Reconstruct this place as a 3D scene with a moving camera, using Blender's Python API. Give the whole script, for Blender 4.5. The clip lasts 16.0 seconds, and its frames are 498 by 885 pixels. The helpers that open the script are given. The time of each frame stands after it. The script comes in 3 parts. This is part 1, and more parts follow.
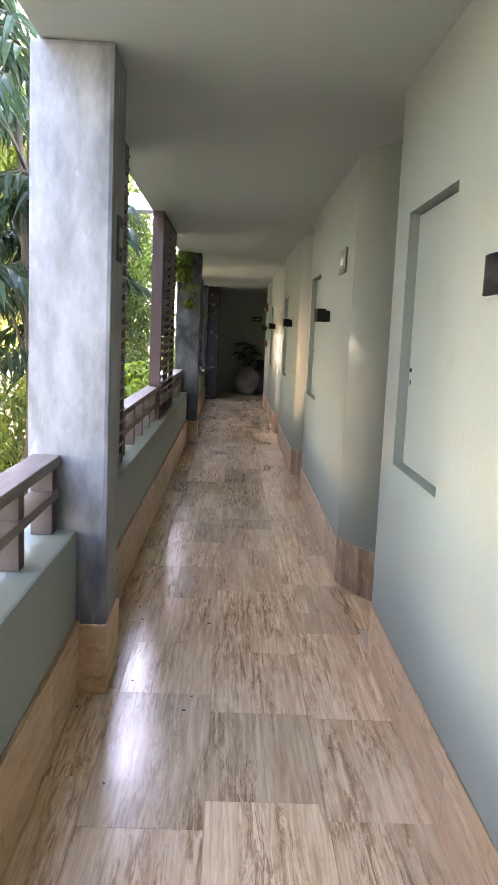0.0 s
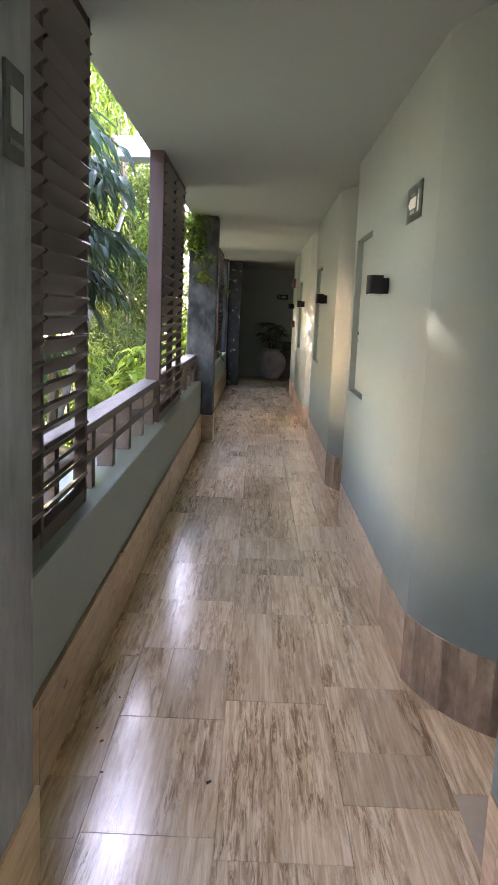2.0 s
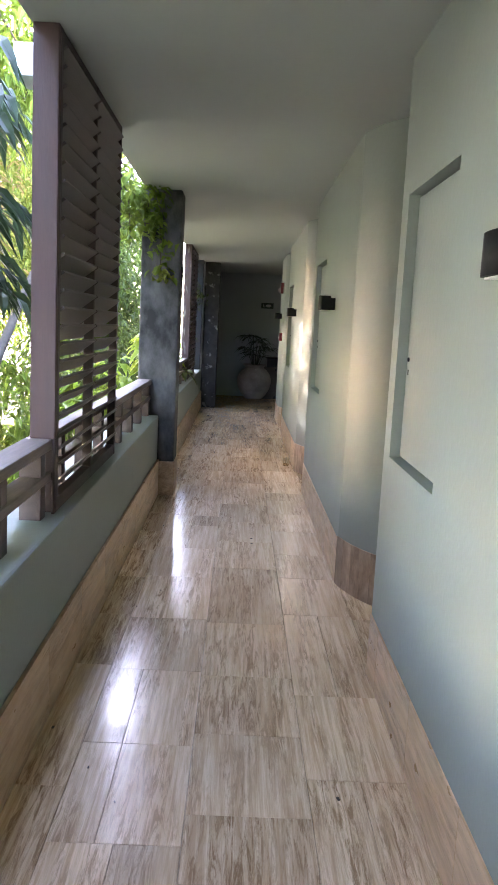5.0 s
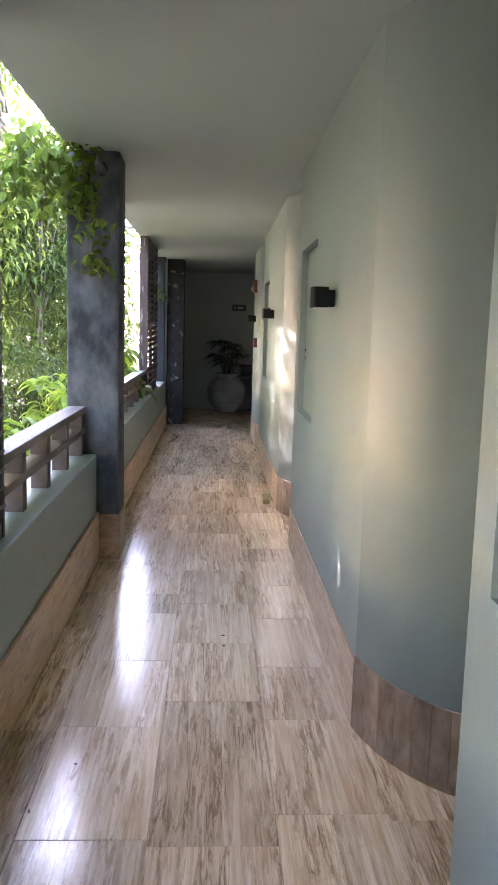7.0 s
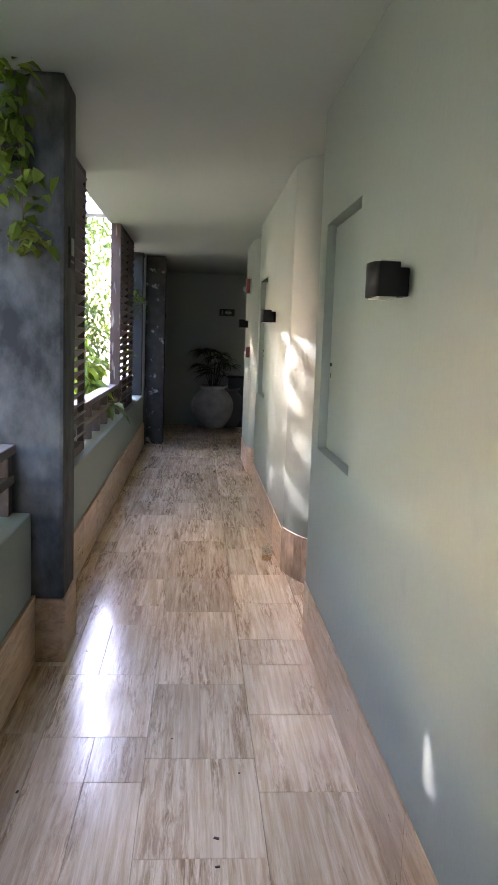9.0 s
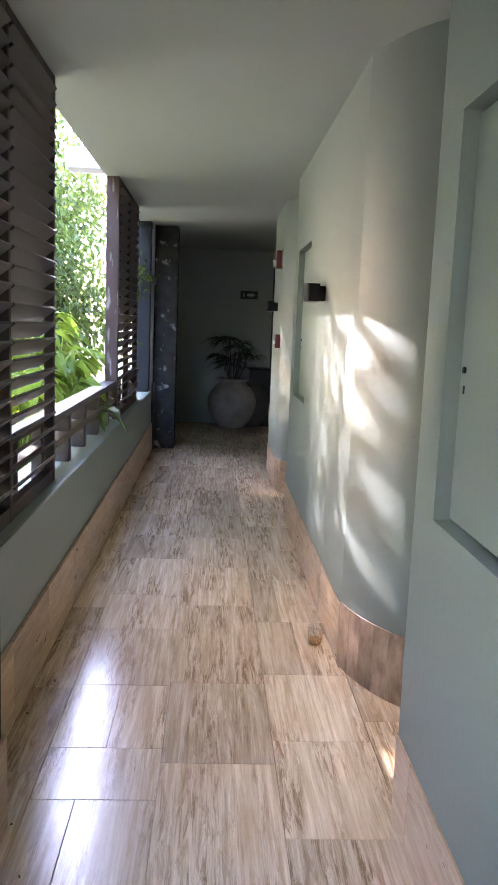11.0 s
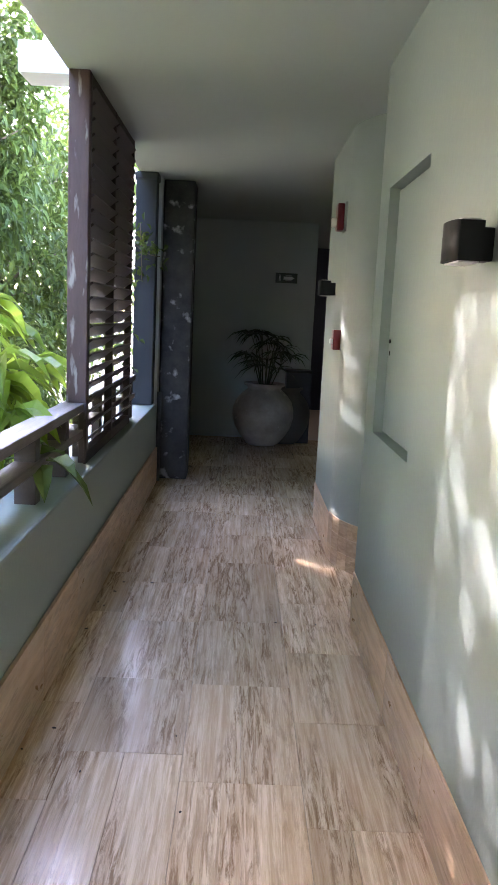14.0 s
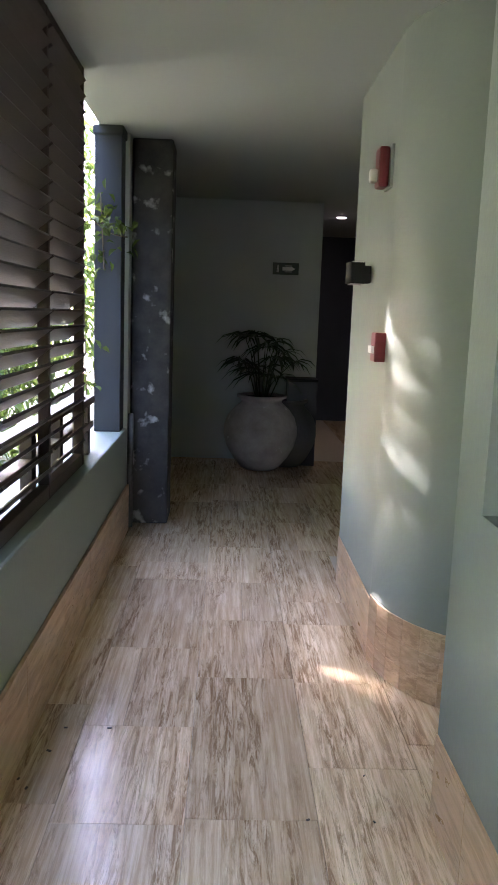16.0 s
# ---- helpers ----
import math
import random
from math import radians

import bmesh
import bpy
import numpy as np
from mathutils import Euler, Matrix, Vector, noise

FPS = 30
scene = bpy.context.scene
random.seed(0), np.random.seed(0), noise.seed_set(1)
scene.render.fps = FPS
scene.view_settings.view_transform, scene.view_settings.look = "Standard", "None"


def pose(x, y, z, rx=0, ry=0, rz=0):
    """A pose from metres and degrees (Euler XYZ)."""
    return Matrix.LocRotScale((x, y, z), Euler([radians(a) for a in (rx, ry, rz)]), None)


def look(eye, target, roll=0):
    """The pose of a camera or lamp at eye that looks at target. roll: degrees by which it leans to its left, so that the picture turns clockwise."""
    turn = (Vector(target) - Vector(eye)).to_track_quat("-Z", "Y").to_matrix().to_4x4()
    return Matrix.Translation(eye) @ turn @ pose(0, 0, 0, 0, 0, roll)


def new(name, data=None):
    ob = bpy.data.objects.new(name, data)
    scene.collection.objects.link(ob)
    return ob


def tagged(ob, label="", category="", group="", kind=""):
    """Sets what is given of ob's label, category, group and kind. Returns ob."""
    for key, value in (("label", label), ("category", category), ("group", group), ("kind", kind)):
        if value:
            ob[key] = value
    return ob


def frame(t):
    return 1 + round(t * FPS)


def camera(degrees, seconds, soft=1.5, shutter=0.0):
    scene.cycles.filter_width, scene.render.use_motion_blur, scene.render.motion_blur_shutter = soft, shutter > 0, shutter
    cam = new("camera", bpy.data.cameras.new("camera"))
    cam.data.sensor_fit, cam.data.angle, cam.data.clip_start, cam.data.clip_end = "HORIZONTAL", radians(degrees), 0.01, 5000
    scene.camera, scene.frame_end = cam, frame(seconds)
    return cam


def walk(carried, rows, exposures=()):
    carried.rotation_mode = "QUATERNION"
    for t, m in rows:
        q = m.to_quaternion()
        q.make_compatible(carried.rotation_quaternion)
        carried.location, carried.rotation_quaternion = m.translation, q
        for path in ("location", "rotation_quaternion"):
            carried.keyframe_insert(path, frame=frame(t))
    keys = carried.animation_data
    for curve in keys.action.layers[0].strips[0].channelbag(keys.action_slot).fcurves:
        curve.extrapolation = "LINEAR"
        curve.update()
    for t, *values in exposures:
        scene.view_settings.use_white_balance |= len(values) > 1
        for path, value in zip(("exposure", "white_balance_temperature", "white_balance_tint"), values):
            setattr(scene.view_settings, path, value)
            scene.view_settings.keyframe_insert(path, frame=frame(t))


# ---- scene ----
cam = camera(35.5, 16.0, soft=1.0)
METRES, EYE, TILT, LEAN, TURN = 12.8, 1.5, 0.15, 0.0, -1.5
ROWS = [
    (0.0, 0.0, 0.0, 0.0, 0.35, -8.01, -2.47),
    (0.5, -0.003, 0.0306, -0.0016, 2.11, -8.34, -2.16),
    (1.0, -0.0052, 0.0615, -0.0014, 1.53, -9.25, -2.82),
    (1.5, -0.0007, 0.0939, -0.0004, 3.53, -9.49, -2.24),
    (2.0, -0.001, 0.1259, -0.0013, 2.17, -9.53, -2.39),
    (2.5, 0.0021, 0.1589, -0.0021, 0.41, -9.24, -2.6),
    (3.0, 0.0054, 0.1902, -0.0002, 1.81, -8.73, -2.06),
    (3.5, 0.0011, 0.2211, 0.0004, 0.7, -8.73, -3.56),
    (6.0, -0.0046, 0.3822, -0.0033, 0.3905, -8.61, -1.87),
    (6.5, -0.0046, 0.4151, -0.0031, -3.875, -8.52, -3.0),
    (7.0, -0.001, 0.446, -0.0011, -1.035, -8.34, -1.59),
    (7.5, -0.0027, 0.4735, -0.0029, -1.05, -8.37, -2.5),
    (8.0, -0.0026, 0.5046, -0.004, -3.22, -7.88, -3.67),
    (8.5, -0.0009, 0.5363, -0.0025, -2.426, -7.96, -2.42),
    (9.0, -0.0055, 0.5651, -0.0023, -2.22, -7.73, -1.99),
    (9.5, -0.0067, 0.5971, -0.004, -2.46, -7.64, -2.13),
    (10.0, -0.0057, 0.6296, -0.0035, -1.16, -7.96, -1.77),
    (12.5, -0.0168, 0.7879, -0.0055, -0.91, -9.36, -2.8),
    (13.0, -0.0167, 0.817, -0.0064, 0.22, -9.45, -2.66),
    (13.5, -0.0175, 0.8457, -0.0047, -0.78, -9.37, -3.9),
    (14.0, -0.0147, 0.8777, -0.0049, 1.06, -9.43, -2.64),
    (14.5, -0.0188, 0.9077, -0.0061, 0.99, -9.83, -2.67),
    (15.0, -0.0216, 0.937, -0.006, -0.45, -9.94, -2.99),
    (15.5, -0.0194, 0.9679, -0.0049, 0.3, -9.91, -1.66),
    (16.0, -0.022, 0.9958, -0.0058, 0.04, -9.47, -2.01),
]
EXPOSURES = [(0.0, 5.3, 7400, 31), (3.5, 5.5, 7000, 30), (7.5, 5.65, 6600, 31), (9.0, 5.5, 6600, 32), (12.5, 5.7, 6100, 30), (14.0, 5.55, 6300, 30), (16.0, 5.9, 6600, 30)]
walk(cam, [(t, pose(0, 0, EYE, TILT, LEAN, TURN) @ pose(METRES * x, METRES * y, METRES * z, 90 + pitch, roll, yaw)) for t, x, y, z, yaw, pitch, roll in ROWS],
     exposures=EXPOSURES)

# ---- world and light ----
SUN_DIR = Vector((-0.60, 0.68, 0.42)).normalized()
elev = math.asin(SUN_DIR.z)
azim = math.atan2(SUN_DIR.x, SUN_DIR.y)
world = bpy.data.worlds.new("sky")
scene.world = world
world.use_nodes = True
wn = world.node_tree.nodes
sky = wn.new("ShaderNodeTexSky")
sky.sky_type = "NISHITA"
sky.sun_disc = False
sky.sun_elevation, sky.sun_rotation = elev, azim
world.node_tree.links.new(sky.outputs[0], wn["Background"].inputs[0])
wn["Background"].inputs[1].default_value = 0.15
sun = new("sun", bpy.data.lights.new("sun", "SUN"))
sun.data.energy, sun.data.angle, sun.data.color = 2.4, radians(0.7), (1.0, 0.96, 0.90)
sun.matrix_world = look(SUN_DIR * 60, (0, 0, 0))


# ---- materials ----
def material(name, color, rough=0.6, metal=0.0, second=None, scale=8.0, stretch=(1, 1, 1), amount=0.5, bump=0.1,
             bump_scale=60.0, island=0.0, per_object=0.0, spec=0.5, third=None, third_scale=2.0, third_from=0.6):
    m = bpy.data.materials.new(name)
    m.use_nodes = True
    nt = m.node_tree
    N, L = nt.nodes, nt.links
    b = N["Principled BSDF"]
    b.inputs["Roughness"].default_value = rough
    b.inputs["Metallic"].default_value = metal
    b.inputs["Specular IOR Level"].default_value = spec
    geo = N.new("ShaderNodeNewGeometry")
    info = N.new("ShaderNodeObjectInfo")
    mp = N.new("ShaderNodeVectorMath")
    mp.operation = "MULTIPLY"
    mp.inputs[1].default_value = stretch
    off = N.new("ShaderNodeVectorMath")
    off.operation = "MULTIPLY_ADD"
    off.inputs[1].default_value = (13.0 * bool(per_object),) * 3
    L.new(geo.outputs["Position"], mp.inputs[0])
    L.new(info.outputs["Random"], off.inputs[0])
    L.new(mp.outputs[0], off.inputs[2])
    n1 = N.new("ShaderNodeTexNoise")
    n1.inputs["Scale"].default_value = scale
    n1.inputs["Detail"].default_value = 6
    n1.inputs["Roughness"].default_value = 0.65
    L.new(off.outputs[0], n1.inputs["Vector"])
    ramp = N.new("ShaderNodeValToRGB")
    ramp.color_ramp.elements[0].position = 0.5 - amount / 2
    ramp.color_ramp.elements[1].position = 0.5 + amount / 2
    ramp.color_ramp.elements[0].color = (*(second or tuple(c * 0.85 for c in color)), 1)
    ramp.color_ramp.elements[1].color = (*color, 1)
    L.new(n1.outputs["Fac"], ramp.inputs[0])
    out = ramp.outputs[0]
    if third:
        n3 = N.new("ShaderNodeTexNoise")
        n3.inputs["Scale"].default_value = third_scale
        n3.inputs["Detail"].default_value = 8
        L.new(off.outputs[0], n3.inputs["Vector"])
        r3 = N.new("ShaderNodeMapRange")
        r3.inputs["From Min"].default_value = third_from
        r3.inputs["From Max"].default_value = third_from + 0.1
        L.new(n3.outputs["Fac"], r3.inputs["Value"])
        mx = N.new("ShaderNodeMix")
        mx.data_type = "RGBA"
        mx.inputs["B"].default_value = (*third, 1)
        L.new(r3.outputs[0], mx.inputs["Factor"])
        L.new(out, mx.inputs["A"])
        out = mx.outputs["Result"]
    if island or per_object:
        hs = N.new("ShaderNodeHueSaturation")
        mr = N.new("ShaderNodeMapRange")
        v = island or per_object
        mr.inputs["To Min"].default_value = 1 - v
        mr.inputs["To Max"].default_value = 1 + v * 0.6
        L.new(geo.outputs["Random Per Island"] if island else info.outputs["Random"], mr.inputs["Value"])
        L.new(mr.outputs[0], hs.inputs["Value"])
        L.new(out, hs.inputs["Color"])
        out = hs.outputs[0]
    L.new(out, b.inputs["Base Color"])
    # wear in the gloss
    rr = N.new("ShaderNodeMapRange")
    rr.inputs["To Min"].default_value = max(0.02, rough * 0.8)
    rr.inputs["To Max"].default_value = min(1.0, rough * 1.25)
    L.new(n1.outputs["Fac"], rr.inputs["Value"])
    L.new(rr.outputs[0], b.inputs["Roughness"])
    if bump:
        n2 = N.new("ShaderNodeTexNoise")
        n2.inputs["Scale"].default_value = bump_scale
        n2.inputs["Detail"].default_value = 4
        L.new(off.outputs[0], n2.inputs["Vector"])
        bp = N.new("ShaderNodeBump")
        bp.inputs["Strength"].default_value = bump
        bp.inputs["Distance"].default_value = 0.01
        L.new(n2.outputs["Fac"], bp.inputs["Height"])
        L.new(bp.outputs[0], b.inputs["Normal"])
    return m


def travertine(name, pale, tan, brown, rough, squash):
    """Banded stone: fine streaks along y, broken brown veins in clusters, a tone of its own for each slab."""
    m = bpy.data.materials.new(name)
    m.use_nodes = True
    N, L = m.node_tree.nodes, m.node_tree.links
    b = N["Principled BSDF"]
    geo, info = N.new("ShaderNodeNewGeometry"), N.new("ShaderNodeObjectInfo")
    off = N.new("ShaderNodeVectorMath")
    off.operation = "MULTIPLY_ADD"
    off.inputs[1].default_value = (17.0, 31.0, 7.0)
    L.new(info.outputs["Random"], off.inputs[0])
    sq = N.new("ShaderNodeVectorMath")
    sq.operation = "MULTIPLY"
    sq.inputs[1].default_value = squash
    L.new(geo.outputs["Position"], sq.inputs[0])
    L.new(sq.outputs[0], off.inputs[2])

    def layer(stretch, scale, detail, rough_, bend, lo, hi):
        v = N.new("ShaderNodeVectorMath")
        v.operation = "MULTIPLY"
        v.inputs[1].default_value = stretch
        L.new(off.outputs[0], v.inputs[0])
        n = N.new("ShaderNodeTexNoise")
        n.inputs["Scale"].default_value, n.inputs["Detail"].default_value = scale, detail
        n.inputs["Roughness"].default_value, n.inputs["Distortion"].default_value = rough_, bend
        L.new(v.outputs[0], n.inputs["Vector"])
        r = N.new("ShaderNodeMapRange")
        r.inputs["From Min"].default_value, r.inputs["From Max"].default_value = lo, hi
        L.new(n.outputs["Fac"], r.inputs["Value"])
        return r.outputs[0]

    def mix(f, a, c):
        x = N.new("ShaderNodeMix")
        x.data_type = "RGBA"
        L.new(f, x.inputs["Factor"])
        for s_, v in (("A", a), ("B", c)):
            if isinstance(v, tuple):
                x.inputs[s_].default_value = (*v, 1)
            else:
                L.new(v, x.inputs[s_])
        return x.outputs["Result"]

    def times(a, c):
        x = N.new("ShaderNodeMath")
        x.operation = "MULTIPLY"
        L.new(a, x.inputs[0])
        L.new(c, x.inputs[1])
        return x.outputs[0]

    streaks = layer((24, 0.9, 4), 2.4, 9, 0.74, 0.3, 0.40, 0.62)
    bands = layer((5, 0.35, 2), 1.6, 4, 0.6, 0.4, 0.42, 0.66)
    veins = layer((17, 1.5, 4), 3.0, 11, 0.80, 0.7, 0.47, 0.575)
    where = layer((4.2, 0.5, 2), 1.6, 4, 0.6, 0.5, 0.40, 0.56)
    col = mix(streaks, tan, pale)
    col = mix(times(bands, layer((3, 1, 2), 1.0, 2, 0.5, 0, 0.25, 0.9)), col, tan)
    col = mix(times(veins, where), col, brown)
    hs, mr = N.new("ShaderNodeHueSaturation"), N.new("ShaderNodeMapRange")
    mr.inputs["To Min"].default_value, mr.inputs["To Max"].default_value = 0.78, 1.10
    L.new(info.outputs["Random"], mr.inputs["Value"])
    L.new(mr.outputs[0], hs.inputs["Value"])
    L.new(col, hs.inputs["Color"])
    L.new(hs.outputs[0], b.inputs["Base Color"])
    rr = N.new("ShaderNodeMapRange")
    rr.inputs["To Min"].default_value, rr.inputs["To Max"].default_value = rough * 0.75, rough * 1.4
    L.new(layer((2, 2, 2), 3.0, 5, 0.6, 0.3, 0.3, 0.7), rr.inputs["Value"])
    L.new(rr.outputs[0], b.inputs["Roughness"])
    bp = N.new("ShaderNodeBump")
    bp.inputs["Strength"].default_value, bp.inputs["Distance"].default_value = 0.03, 0.002
    bp.invert = True
    L.new(times(veins, where), bp.inputs["Height"])
    L.new(bp.outputs[0], b.inputs["Normal"])
    return m


def leaf_material(name, color, second, rough=0.55, through_light=0.4):
    m = material(name, color, rough, second=second, scale=3.0, amount=0.4, bump=0, island=0.35, spec=0.25)
    N, L = m.node_tree.nodes, m.node_tree.links
    b = N["Principled BSDF"]
    tr = N.new("ShaderNodeBsdfTranslucent")
    mix = N.new("ShaderNodeMixShader")
    mix.inputs[0].default_value = through_light
    L.new(b.inputs["Base Color"].links[0].from_socket, tr.inputs[0])
    L.new(b.outputs[0], mix.inputs[1])
    L.new(tr.outputs[0], mix.inputs[2])
    L.new(mix.outputs[0], N["Material Output"].inputs[0])
    return m


PAINT = material("sage_paint", (0.258, 0.302, 0.272), 0.5, second=(0.239, 0.280, 0.252), scale=1.6, amount=0.5, bump=0.12, bump_scale=35, third=(0.223, 0.264, 0.238), third_scale=3.0, third_from=0.66, spec=0.35)
CEIL = material("ceiling_paint", (0.43, 0.47, 0.445), 0.7, second=(0.40, 0.44, 0.415), scale=1.1, amount=0.5, bump=0.05, bump_scale=20)
# Same sage paint, lightened to stand in for light missing in the lobby.
LIGHTENEDWALL = material("lightened_lobby_paint", (0.46, 0.51, 0.50), 0.6, second=(0.43, 0.48, 0.47), scale=2.0, bump=0.08, bump_scale=40)
TRAV = travertine("travertine_floor", (0.82, 0.645, 0.45), (0.55, 0.375, 0.225), (0.30, 0.18, 0.095), 0.18, (1, 1, 1))
TRAVBASE = travertine("travertine_base", (0.70, 0.50, 0.325), (0.52, 0.345, 0.20), (0.40, 0.25, 0.14), 0.35, (0.4, 1, 3.0))
TRAVDARK = material("travertine_dark", (0.56, 0.41, 0.29), 0.4, second=(0.24, 0.15, 0.095), scale=16.0, stretch=(1, 1, 0.5), amount=0.4, bump=0.15, bump_scale=30, per_object=0.3)
GROUT = material("grout", (0.50, 0.40, 0.30), 0.8, scale=20)
CONC = material("polished_concrete", (0.29, 0.30, 0.318), 0.42, second=(0.105, 0.112, 0.125), scale=5.5, stretch=(1, 1, 0.4), amount=0.30, bump=0.18, bump_scale=25, third=(0.38, 0.395, 0.41), third_scale=14, third_from=0.66)
CONCDARK = material("weathered_concrete", (0.13, 0.132, 0.125), 0.75, second=(0.03, 0.031, 0.03), scale=5.5, stretch=(1, 1, 0.6), amount=0.30, spec=0.3, bump=0.12, bump_scale=25, third=(0.45, 0.46, 0.45), third_scale=5.5, third_from=0.72)
CONCPEEL = material("peeling_dark_concrete", (0.075, 0.07, 0.066), 0.85, spec=0.25, second=(0.022, 0.022, 0.023), scale=5.0, amount=0.4, bump=0.2, bump_scale=30, third=(0.36, 0.36, 0.35), third_scale=9, third_from=0.60)
WOOD = material("dark_stained_wood", (0.075, 0.052, 0.046), 0.55, second=(0.04, 0.027, 0.024), scale=6.0, stretch=(4, 0.7, 4), amount=0.5, bump=0.15, bump_scale=40)
WOODRED = material("red_brown_post_wood", (0.080, 0.042, 0.038), 0.6, second=(0.05, 0.027, 0.025), scale=4.0, stretch=(5, 5, 0.6), amount=0.5, bump=0.12, bump_scale=40)
WOODWORN = material("worn_post_wood", (0.13, 0.075, 0.06), 0.65, second=(0.065, 0.036, 0.028), scale=5.0, stretch=(4, 4, 0.8), amount=0.5, bump=0.2, bump_scale=40, third=(0.34, 0.29, 0.24), third_scale=7.0, third_from=0.58)
WOODRAIL = material("weathered_rail_wood", (0.25, 0.205, 0.185), 0.6, second=(0.11, 0.08, 0.072), scale=7.0, stretch=(6, 0.6, 6), amount=0.5, bump=0.2, bump_scale=30)
SLAT = material("slat_wood", (0.115, 0.096, 0.09), 0.42, second=(0.06, 0.05, 0.047), scale=6.0, stretch=(4, 0.6, 4), amount=0.5, bump=0.12, bump_scale=40, per_object=0.2)
BLACK = material("black_metal", (0.008, 0.009, 0.010), 0.55, scale=30, bump=0.03, spec=0.25)
NAVY = material("blue_grey_steel", (0.022, 0.026, 0.032), 0.75, scale=3, bump=0.04)
LENS = material("frosted_lens", (0.7, 0.7, 0.68), 0.3, scale=20, bump=0)
SIGN = material("dark_green_sign", (0.045, 0.065, 0.055), 0.35, scale=9, bump=0)
WHITE = material("white_print", (0.75, 0.77, 0.74), 0.5, scale=9, bump=0)
GREY = material("grey_print", (0.32, 0.35, 0.33), 0.5, scale=9, bump=0)
RED = material("red_plastic", (0.17, 0.012, 0.02), 0.35, scale=9, bump=0)
POT = material("aged_stone_pot", (0.50, 0.44, 0.39), 0.75, second=(0.20, 0.17, 0.145), scale=3.2, amount=0.5, bump=0.35, bump_scale=28, third=(0.78, 0.74, 0.70), third_scale=11, third_from=0.66)
POTDARK = material("dark_stone_pot", (0.13, 0.12, 0.115), 0.8, second=(0.08, 0.075, 0.07), scale=4, bump=0.3, bump_scale=28)
SOIL = material("soil", (0.06, 0.045, 0.03), 0.95, second=(0.03, 0.02, 0.015), scale=30, bump=0.6, bump_scale=80)
GROUND = material("leaf_litter_ground", (0.15, 0.125, 0.075), 0.95, second=(0.06, 0.065, 0.028), scale=1.4, amount=0.5, bump=0.6, bump_scale=12, third=(0.34, 0.31, 0.25), third_scale=0.7, third_from=0.6)
BARK = material("bark", (0.13, 0.10, 0.065), 0.9, second=(0.05, 0.04, 0.028), scale=9, stretch=(3, 3, 0.6), amount=0.5, bump=0.5, bump_scale=30)
WHITEWALL = material("pale_plaster", (0.68, 0.70, 0.71), 0.7, second=(0.6, 0.62, 0.63), scale=2, bump=0.08)
L_BRIGHT = leaf_material("bright_leaf", (0.21, 0.28, 0.04), (0.09, 0.16, 0.02))
# Brighter than the other leaves: sunlight on the saplings is put into the colour.
L_SAP = leaf_material("sunlit_sapling_leaf", (0.30, 0.40, 0.05), (0.17, 0.27, 0.03), 0.4, 0.5)
L_YELLOW = leaf_material("yellow_leaf", (0.24, 0.26, 0.05), (0.10, 0.15, 0.022))
L_MID = leaf_material("mid_leaf", (0.095, 0.13, 0.022), (0.03, 0.055, 0.011))
L_DARK = leaf_material("dark_leaf", (0.06, 0.10, 0.045), (0.025, 0.05, 0.022), 0.28)
L_DRY = leaf_material("dry_leaf", (0.36, 0.24, 0.10), (0.18, 0.16, 0.05))
L_POT = leaf_material("pot_palm_leaf", (0.07, 0.10, 0.06), (0.03, 0.06, 0.03), 0.35)
# Dark blue for the console; on passage walls the colour holds their shade.
DARKROOM = material("dark_blue_and_passage_shade", (0.025, 0.028, 0.045), 0.5, scale=4, bump=0.03)
GLOW = bpy.data.materials.new("lamp_glow")
GLOW.use_nodes = True
GLOW.node_tree.nodes["Principled BSDF"].inputs["Emission Color"].default_value = (1, 0.95, 0.85, 1)
GLOW.node_tree.nodes["Principled BSDF"].inputs["Emission Strength"].default_value = 4


def thin_glass(name, tint, gloss):
    m = bpy.data.materials.new(name)
    m.use_nodes = True
    N, L = m.node_tree.nodes, m.node_tree.links
    a, b, mix = N.new("ShaderNodeBsdfTransparent"), N.new("ShaderNodeBsdfGlossy"), N.new("ShaderNodeMixShader")
    a.inputs[0].default_value = (*tint, 1)
    b.inputs["Roughness"].default_value = 0.04
    mix.inputs[0].default_value = gloss
    L.new(a.outputs[0], mix.inputs[1])
    L.new(b.outputs[0], mix.inputs[2])
    L.new(mix.outputs[0], N["Material Output"].inputs[0])
    return m


GLASS = thin_glass("clear_glass", (0.95, 0.96, 0.95), 0.14)
AMBER = thin_glass("amber_drink", (0.95, 0.80, 0.50), 0.10)


# ---- mesh helpers ----
def box(bm, x0, x1, y0, y1, z0, z1, bevel=0.0, m=None):
    vs = [bm.verts.new((x, y, z)) for z in (z0, z1) for x, y in ((x0, y0), (x1, y0), (x1, y1), (x0, y1))]
    fs = [bm.faces.new([vs[i] for i in q]) for q in ((3, 2, 1, 0), (4, 5, 6, 7), (0, 1, 5, 4), (1, 2, 6, 5), (2, 3, 7, 6), (3, 0, 4, 7))]
    if bevel:
        es = list({e for f in fs for e in f.edges})
        r = bmesh.ops.bevel(bm, geom=es, offset=bevel, segments=2, affect="EDGES", profile=0.6)
        vs = list({v for f in r["faces"] for v in f.verts} | {v for v in vs if v.is_valid})
    if m:
        bmesh.ops.transform(bm, matrix=m, verts=[v for v in vs if v.is_valid])
    return bm


def boxmesh(*args, **kw):
    return box(bmesh.new(), *args, **kw)


